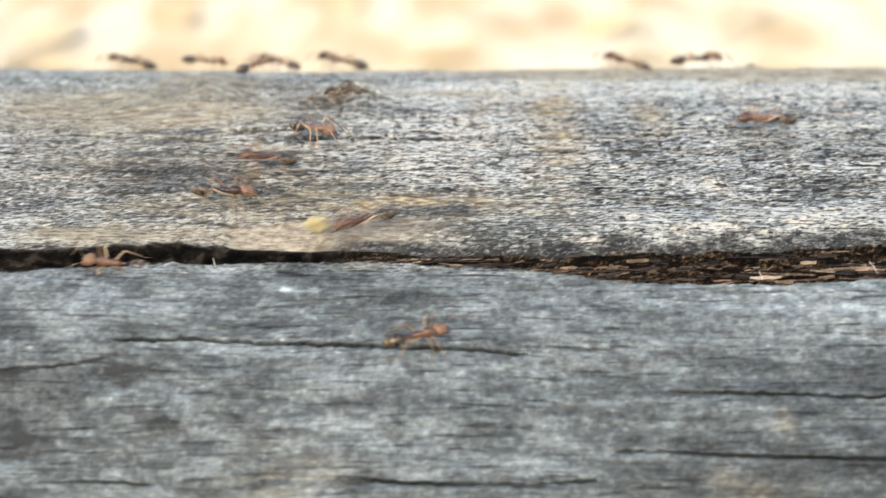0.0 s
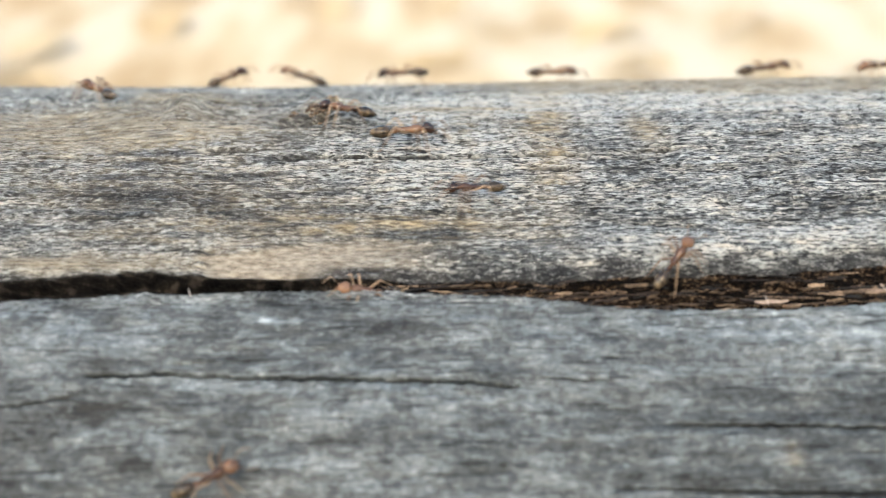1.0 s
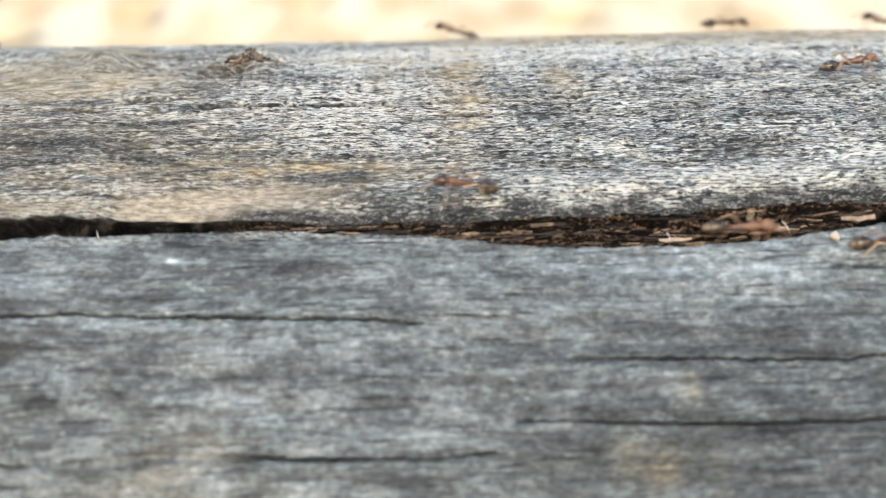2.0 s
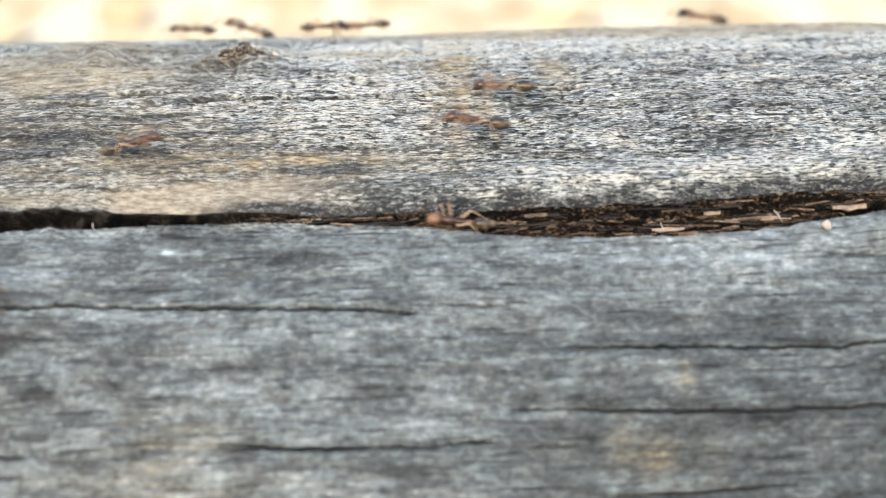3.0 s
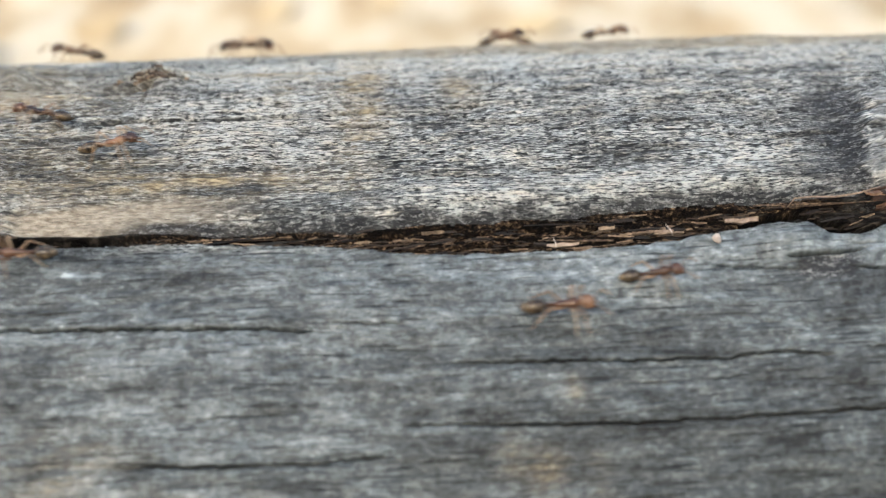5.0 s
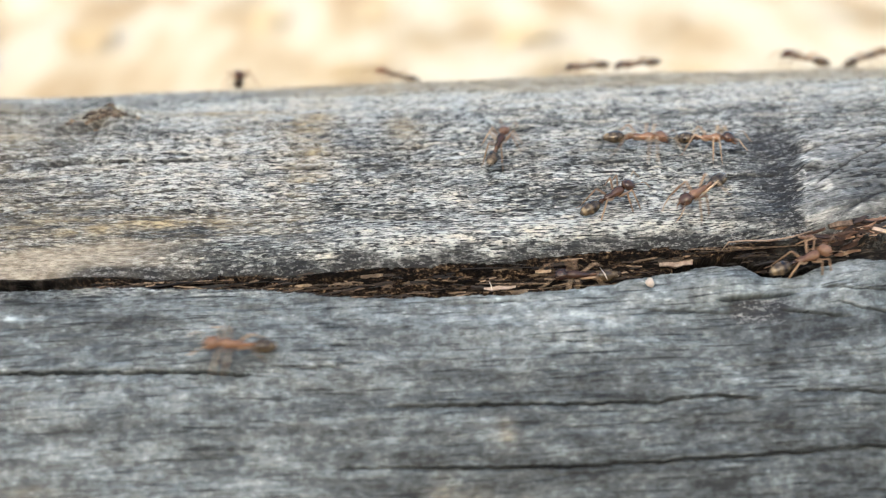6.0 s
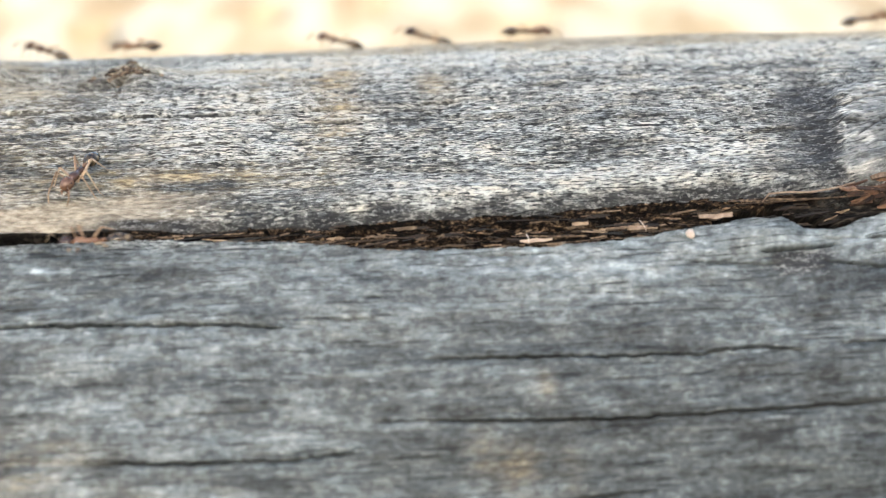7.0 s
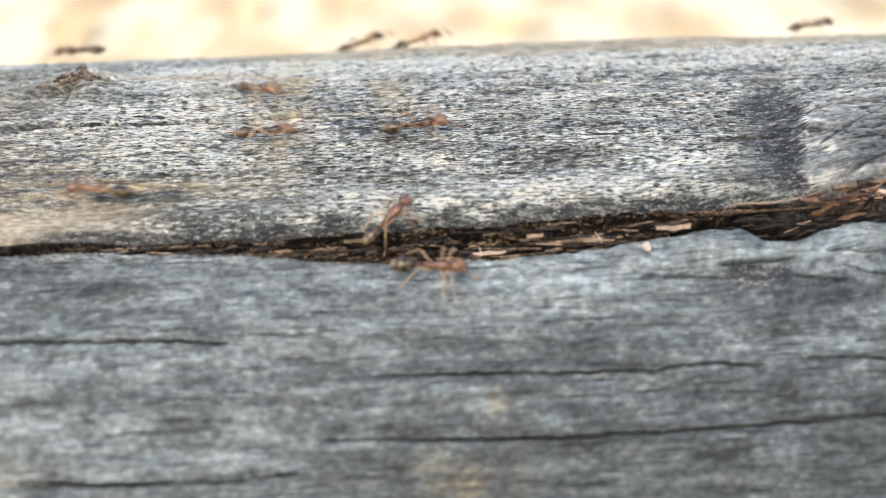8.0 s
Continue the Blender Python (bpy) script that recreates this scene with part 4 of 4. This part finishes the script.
ant_goes(1.12, [(5.8, 36.4, 31.3), (5.9, 41.0, 29.2), (6, 47.8, 26.2), (6.1, 48.3, 24.8), (6.2, 51.3, 24.4), (6.3, 58.3, 26.9), (6.4, 63.1, 29.4), (6.5, 66.6, 33.8), (6.6, 70.8, 35.8)])
ant_goes(1.15, [(5.9, 62.0, 24.3), (6, 57.2, 26.5), (6.1, 51.4, 32.3), (6.2, 49.9, 33.7), (6.3, 44.2, 32.6), (6.4, 38.7, 30.1), (6.5, 31.2, 29.6), (6.6, 19.0, 29.4), (6.7, 7.6, 27.6), (6.8, -2.2, 29.8), (6.9, -5.2, 33.6), (7, -12.0, 34.4)])
ant_goes(1.12, [(5.8, 28.9, 40.2), (5.9, 19.0, 42.9), (6, 6.6, 43.1), (6.1, -6.6, 43.0)])
ant_goes(1.16, [(5.8, 55.1, 35.8), (5.9, 60.5, 36.1), (6, 67.5, 35.0), (6.2, 73.3, 32.1)])
ant_goes(1.06, [(5.8, 56.2, 36.0), (5.9, 51.0, 35.1), (6, 43.0, 35.1), (6.1, 32.9, 35.7), (6.2, 22.1, 36.1), (6.3, 14.1, 34.7), (6.4, 3.3, 33.9), (6.5, -8.0, 34.5)])
ant_goes(1.13, [(6.7, -15.4, 26.8), (6.8, -13.7, 28.6), (6.9, -12.9, 28.1), (7, -13.5, 27.6), (7.1, -14.7, 27.4), (7.2, -13.4, 28.8), (7.3, -13.1, 29.9), (7.4, -10.8, 33.2), (7.5, -9.2, 34.8), (7.6, -10.0, 34.5), (7.7, -12.4, 34.1), (7.9, -18.8, 32.1)])
ant_goes(1.07, [(7.2, -18.2, 44.5), (7.3, -12.5, 42.8), (7.4, -4.6, 39.8), (7.5, 1.9, 37.6), (7.6, 7.6, 36.5), (7.7, 14.5, 36.8), (7.8, 19.9, 36.5), (7.9, 21.0, 36.4), (8, 25.1, 32.7)])
ant_goes(1.16, [(7.4, -12.4, 44.0), (7.5, -8.3, 44.3), (7.6, -1.7, 42.5), (7.7, 8.2, 41.2), (7.8, 13.9, 41.7), (7.9, 22.4, 38.6), (8, 28.9, 39.2)])
ant_goes(1.15, [(7.4, -20.8, 23.6), (7.5, -15.8, 24.2), (7.6, -8.2, 21.2), (7.7, 3.2, 20.0), (7.8, 13.2, 18.9), (7.9, 19.7, 19.4), (8, 28.6, 19.9)])
ant_goes(1.01, [(7.3, 59.3, 33.6), (7.4, 47.7, 32.2), (7.5, 35.6, 31.1), (7.6, 25.5, 30.1), (7.7, 17.0, 27.9), (7.8, 9.4, 27.3), (7.9, 3.8, 27.9), (8, -6.0, 28.1)])
ant_goes(1.01, [(7.7, -18.3, 24.3), (7.8, -12.7, 22.5), (7.9, -0.0, 20.6), (8, 12.0, 20.0)])
ant_goes(1.03, [(7.8, -15.2, -6.5), (7.9, -5.4, -1.0), (8, 10.5, 11.5)])
ant_goes(1.07, [(0, 24.4, -13.6), (0.1, 21.0, -13.6), (0.2, 15.7, -13.6), (0.3, 13.2, -13.6), (0.5, 5.4, -13.6), (0.7, -13.7, -13.6), (0.8, -23.2, -9.0), (0.9, -33.4, -5.0), (1, -41.3, -2.0), (1.15, -53.1, -36.0)])
ant_goes(1.04, [(0, -25.0, -9.0), (0.1, -19.5, -13.0), (0.2, -13.4, -14.8), (0.3, -9.5, -14.8), (0.4, -3.5, -14.8), (0.5, -2.6, -14.8), (0.6, 5.1, -14.8), (0.8, 7.7, -14.8), (0.9, 9.0, -14.8), (1, 16.9, -14.8), (1.1, 29.4, -14.8), (1.2, 37.9, -14.8), (1.3, 55.6, -14.8), (1.45, 82.1, -36.0)])
ant_goes(1.06, [(0.25, 74.7, -36.0), (0.4, 58.8, -15.2), (0.5, 48.2, -15.2), (0.6, 35.2, -15.2), (0.7, 20.8, -15.2), (0.8, 10.4, -15.2), (0.9, -7.6, -15.2), (1, -18.0, -15.2), (1.1, -28.9, -15.2), (1.25, -45.2, -36.0)])
ant_goes(1.10, [(0, 48.0, -31.0), (0.1, 44.5, -15.8), (0.2, 40.3, -15.8), (0.3, 47.7, -15.8), (0.4, 45.7, -15.8), (0.5, 34.5, -15.8), (0.6, 25.3, -15.8), (0.7, 10.6, -15.8), (0.8, 5.1, -15.8), (1, -4.3, -15.8), (1.1, -14.4, -15.8), (1.25, -29.5, -36.0)])
ant_goes(1.15, [(0.15, 30.2, -36.0), (0.3, 28.8, -15.0), (0.4, 27.9, -15.0), (0.5, 24.9, -15.0), (0.6, 13.5, -15.0), (0.7, 13.6, -15.0), (0.8, 23.5, -15.0), (0.9, 33.9, -15.0), (1, 45.4, -15.0), (1.2, 56.8, -15.0), (1.35, 65.3, -36.0)])
ant_goes(1.16, [(0, 35.9, -14.6), (0.2, 47.6, -14.6), (0.4, 56.9, -14.6), (0.5, 61.0, -14.6), (0.6, 68.1, -14.6)])
ant_goes(1.17, [(1, 59.9, -14.0), (1.1, 51.1, -14.0), (1.2, 37.8, -14.0), (1.3, 24.5, -14.0), (1.4, 11.8, -14.0), (1.5, 0.7, -14.0), (1.6, -9.9, -14.0)])
ant_goes(1.02, [(0, -32.6, -14.7), (0.1, -33.7, -14.7), (0.2, -43.0, -14.7), (0.3, -46.0, -14.7), (0.45, -50.5, -36.0)])
ant_goes(1.16, [(0, -14.8, -14.0), (0.1, -23.3, -14.0), (0.2, -35.3, -14.0), (0.35, -53.3, -36.0)])
ant_goes(1.09, [(0, -43.8, -13.8), (0.1, -52.0, -13.8)])
ant_goes(1.03, [(0.85, -29.6, -36.0), (1, -26.2, -14.5), (1.2, -21.6, -14.5), (1.3, -12.0, -14.5), (1.4, -8.0, -14.5), (1.5, 2.2, -14.5), (1.6, 11.7, -14.5), (1.7, 21.3, -14.5)])
ant_goes(1.09, [(1.25, -28.4, -36.0), (1.4, -40.1, -14.1), (1.5, -47.9, -14.1), (1.65, -59.6, -36.0)])
ant_goes(1.00, [(1.25, 67.9, -36.0), (1.4, 59.8, -16.0), (1.5, 54.4, -16.0), (1.7, 37.6, -16.0)])
ant_goes(1.17, [(3.25, 77.4, -36.0), (3.4, 57.2, -14.0), (3.5, 43.7, -14.0), (3.6, 29.2, -14.0), (3.7, 15.3, -14.0), (3.8, -0.9, -14.0), (3.9, -11.2, -14.0), (4, -23.3, -14.0), (4.1, -32.9, -14.0)])
ant_goes(1.13, [(2.9, 54.9, -16.7), (3, 47.2, -16.7), (3.1, 32.3, -16.7), (3.2, 19.0, -16.7), (3.3, 6.1, -16.7), (3.4, -11.2, -16.7), (3.5, -17.5, -16.7), (3.6, -29.9, -16.7), (3.75, -48.5, -36.0)])
ant_goes(1.02, [(2.8, 28.1, -15.6), (3, 1.7, -15.6), (3.1, -7.8, -15.6), (3.2, -20.1, -15.6), (3.35, -38.5, -36.0)])
ant_goes(1.13, [(2.8, 9.5, -16.0), (3, -14.8, -16.0), (3.1, -23.2, -16.0), (3.25, -35.8, -36.0)])
ant_goes(1.00, [(2.8, -0.5, -13.9), (2.9, -9.3, -13.9), (3, -21.7, -13.9), (3.1, -33.5, -13.9), (3.25, -51.2, -36.0)])
ant_goes(1.00, [(2.8, -4.2, -14.8), (3, -3.0, -14.8), (3.2, -8.3, -14.8), (3.3, -7.9, -11.0), (3.4, -9.7, -7.0), (3.5, -10.0, -2.0), (3.65, -10.5, -36.0)])
ant_goes(1.05, [(3.85, -33.2, -36.0), (4, -27.6, -14.5), (4.1, -23.9, -14.5), (4.2, -20.4, -14.5), (4.3, -17.6, -14.5), (4.4, -10.4, -14.5), (4.5, -6.9, -14.5), (4.6, 0.4, -14.5), (4.7, 8.4, -14.5)])
ant_goes(1.17, [(3.9, 81.5, -13.9), (4, 70.7, -13.9), (4.1, 59.9, -13.9), (4.2, 51.0, -13.9), (4.3, 39.7, -13.9), (4.4, 25.5, -13.9), (4.5, 11.7, -13.9), (4.6, 3.5, -13.9), (4.7, -4.1, -13.9)])
ant_goes(1.17, [(4.25, 85.4, -36.0), (4.4, 67.4, -15.2), (4.5, 55.4, -15.2), (4.6, 40.4, -15.2), (4.7, 27.8, -15.2)])
ant_goes(1.00, [(4.6, 74.9, -15.9), (4.7, 63.9, -15.9)])
ant_goes(1.00, [(4.25, 8.3, -36.0), (4.4, 3.0, -14.9), (4.5, -0.5, -14.9), (4.6, -9.6, -14.9)])
ant_goes(1.06, [(5.8, 46.6, -16.3), (5.9, 35.4, -16.3), (6, 22.4, -16.3), (6.1, 10.8, -16.3), (6.2, -2.4, -16.3), (6.35, -22.2, -36.0)])
ant_goes(1.02, [(5.8, 68.7, -14.9), (5.9, 60.1, -14.9), (6, 49.4, -14.9), (6.1, 37.0, -14.9), (6.2, 22.2, -14.9), (6.3, 12.3, -14.9), (6.4, 4.0, -14.9), (6.55, -8.4, -36.0)])
ant_goes(1.15, [(5.8, -8.3, -16.9), (5.9, -0.1, -16.9), (6, 1.3, -16.9), (6.1, -3.8, -16.9), (6.2, -11.3, -16.9), (6.35, -22.5, -36.0)])
ant_goes(1.16, [(5.85, 88.7, -36.0), (6, 80.0, -15.9), (6.2, 68.4, -15.9), (6.3, 54.9, -15.9), (6.4, 36.4, -15.9), (6.5, 24.9, -31.0), (6.6, 13.8, -15.9), (6.7, 5.1, -15.9), (6.85, -7.9, -36.0)])
ant_goes(1.06, [(5.85, 71.0, -36.0), (6, 56.3, -13.9), (6.2, 36.7, -13.9), (6.3, 28.5, -13.9), (6.4, 22.8, -13.9), (6.5, 11.1, -13.9), (6.6, 2.6, -13.9), (6.8, -16.8, -13.9), (7, -27.9, -13.9), (7.15, -36.2, -36.0)])
ant_goes(1.08, [(5.9, 81.1, -15.4), (6, 90.4, -15.4)])
ant_goes(1.10, [(6.25, 84.3, -36.0), (6.4, 66.7, -14.7), (6.5, 55.0, -14.7), (6.6, 36.7, -14.7), (6.7, 22.6, -14.7), (6.8, 8.3, -14.7), (6.9, -4.1, -14.7), (7, -15.9, -14.7), (7.15, -33.6, -36.0)])
ant_goes(1.10, [(6.25, 50.4, -36.0), (6.4, 49.0, -15.0), (6.5, 48.1, -15.0), (6.6, 52.1, -15.0), (6.7, 52.3, -15.0), (6.8, 41.3, -15.0), (6.9, 37.3, -15.0), (7, 23.3, -15.0), (7.1, 20.2, -15.0), (7.2, 15.6, -15.0), (7.3, 9.3, -15.0), (7.4, -0.5, -15.0), (7.5, -4.7, -15.0), (7.65, -11.0, -36.0)])
ant_goes(1.08, [(6.55, 19.8, -36.0), (6.7, 24.6, -13.7), (6.8, 27.8, -13.7), (6.9, 32.7, -13.7), (7, 38.4, -13.7), (7.1, 50.2, -13.7), (7.2, 58.2, -13.7), (7.3, 69.2, -13.7), (7.4, 77.7, -13.7), (7.5, 84.6, -13.7)])
ant_goes(1.12, [(6.75, 62.7, -36.0), (6.9, 76.7, -15.5), (7, 86.0, -15.5)])
ant_goes(1.04, [(6.75, 25.6, -36.0), (6.9, 17.0, -16.2), (7, 11.3, -16.2), (7.1, 6.0, -16.2), (7.2, 0.9, -16.2), (7.3, -12.3, -16.2), (7.4, -21.9, -16.2), (7.5, -30.1, -16.2)])
ant_goes(1.08, [(7.15, -16.3, -36.0), (7.3, -12.4, -13.6), (7.4, -9.8, -13.6), (7.5, -9.0, -13.6), (7.6, -3.1, -13.6), (7.7, 7.6, -13.6), (7.8, 11.6, -13.6), (7.9, 20.3, -13.6), (8, 29.0, -13.6)])
ant_goes(0.99, [(7.15, 16.1, -36.0), (7.3, 30.8, -15.1), (7.4, 40.6, -15.1), (7.5, 46.2, -15.1), (7.6, 50.8, -15.1), (7.7, 58.2, -15.1), (7.8, 66.0, -15.1), (7.9, 74.1, -15.1), (8, 82.3, -15.1)])
ant_goes(1.09, [(7.25, 58.4, -36.0), (7.4, 42.8, -15.5), (7.5, 32.4, -15.5), (7.6, 21.0, -15.5), (7.7, 8.5, -15.5), (7.8, -2.7, -15.5), (7.9, -8.2, -15.5), (8, -17.5, -15.5)])
ant_goes(1.10, [(7.65, -18.3, -36.0), (7.8, -2.9, -16.9), (7.9, 7.4, -16.9), (8, 21.4, -16.9)])


ant_goes(1.05, [(0, -23.5, -14.8), (0.12, -29.0, -31.0)])


def skin_under(x, s):
    """The height an ant's feet find: it strides over the crack, dipping a little."""
    up, lo = np.interp(x, UP_X, UP_S), np.interp(x, LO_X, LO_S)
    dip = -2.6 * math.exp(-(((s - (up + lo) / 2) / 1.6) ** 2))
    bumps = 1.2 * math.exp(-(((x + 31) / 6) ** 2) - ((s / 5) ** 2)) + 1.5 * math.exp(-(((x - 77) / 9) ** 2) - (((s - 24) / 8) ** 2))
    return 0.12 + dip + bumps - crown(x, s)


def beyond(rows, t, sign):
    """Where an ant is before it is first seen or after it is last seen: it keeps its way and leaves the view."""
    (t0, x0, s0), (t1, x1, s1) = (rows[0], rows[1]) if sign < 0 else (rows[-1], rows[-2])
    k = max(min((x0 - x1) / abs(t0 - t1), 110), -110)
    if abs(k) < 65:
        k = 65.0 if x0 > 15 else -65.0
    gone = abs(t - t0)
    edge = 135 if k > 0 else -95
    reach = (edge - x0) / k
    x = x0 + k * gone if gone <= reach else max(x0, edge) + 12 * (gone - reach) if k > 0 else min(x0, edge) - 12 * (gone - reach)
    return x, s0


def course(rows, t):
    if t <= rows[0][0]:
        return beyond(rows, t, -1)
    if t >= rows[-1][0]:
        return beyond(rows, t, 1)
    ts, xs, ss = zip(*rows)
    return float(np.interp(t, ts, xs)), float(np.interp(t, ts, ss))


def motions():
    times = [0.1 * k for k in range(81)]
    ants = [ANT] + [copy_thing(ANT, Matrix()) for _ in MARCHES[1:]]
    for n, (ant, (size, rows)) in enumerate(zip(ants, MARCHES)):
        ant.scale = (size, size, size)
        places = [course(rows, t) for t in times]
        body, heading, seen = [], None, []
        for k, t in enumerate(times):
            (xa, sa), (xb, sb) = [(x, max(s, -21.5)) for x, s in (places[max(k - 1, 0)], places[min(k + 1, 80)])]
            aim = math.degrees(math.atan2(-(sb - sa), xb - xa)) if abs(xb - xa) + abs(sb - sa) > 2.2 else heading or 0.0
            if heading is not None:
                aim = heading + max(min((aim - heading + 180) % 360 - 180, 80), -80)
            heading = aim
            x, s = places[k]
            body.append((t, skin_pose(x, s, skin_under(x, s), heading) @ pose(0, 0, 0, 3 * math.sin(9 * t + n), (7 + 5 * ease(-8, -14, s)) * math.sin((5 - 2.5 * ease(-8, -14, s)) * t + 2.3 * n) - 3, 0)))
            seen.append(-75 < x < 110)
        walk(ant, body)
        legs = [o for o in ant.children if o.name.startswith("leg")]
        for g, leg in enumerate(legs):
            side, (hx, hy, way, reach) = (-1, 1)[g // 3], HIPS[g % 3]
            beat = 1 if (g % 3 + g // 3) % 2 == 0 else -1
            strides = []
            for k, t in enumerate(times):
                if seen[k] or k in (0, 80):
                    swing = beat * (16 if k % 2 else -16) + 5 * math.sin(3.1 * k + g + n)
                    strides.append((t, pose(hx / 1000, side * hy / 1000, 0.0013, side * beat * (5 if k % 2 else -2), 0, side * way + swing)))
            walk(leg, strides)
    # the crumb travels ahead of the ant that carries it
    size, rows = MARCHES[3]
    way = []
    for k, t in enumerate(times):
        x, s = course(rows, t)
        way.append((t, skin_pose(x - 4.4, s, skin_under(x - 4.4, s) + 1.0, 12 * math.sin(4 * t), 10 * math.sin(7 * t))))
    walk(CRUMB, way)


motions()
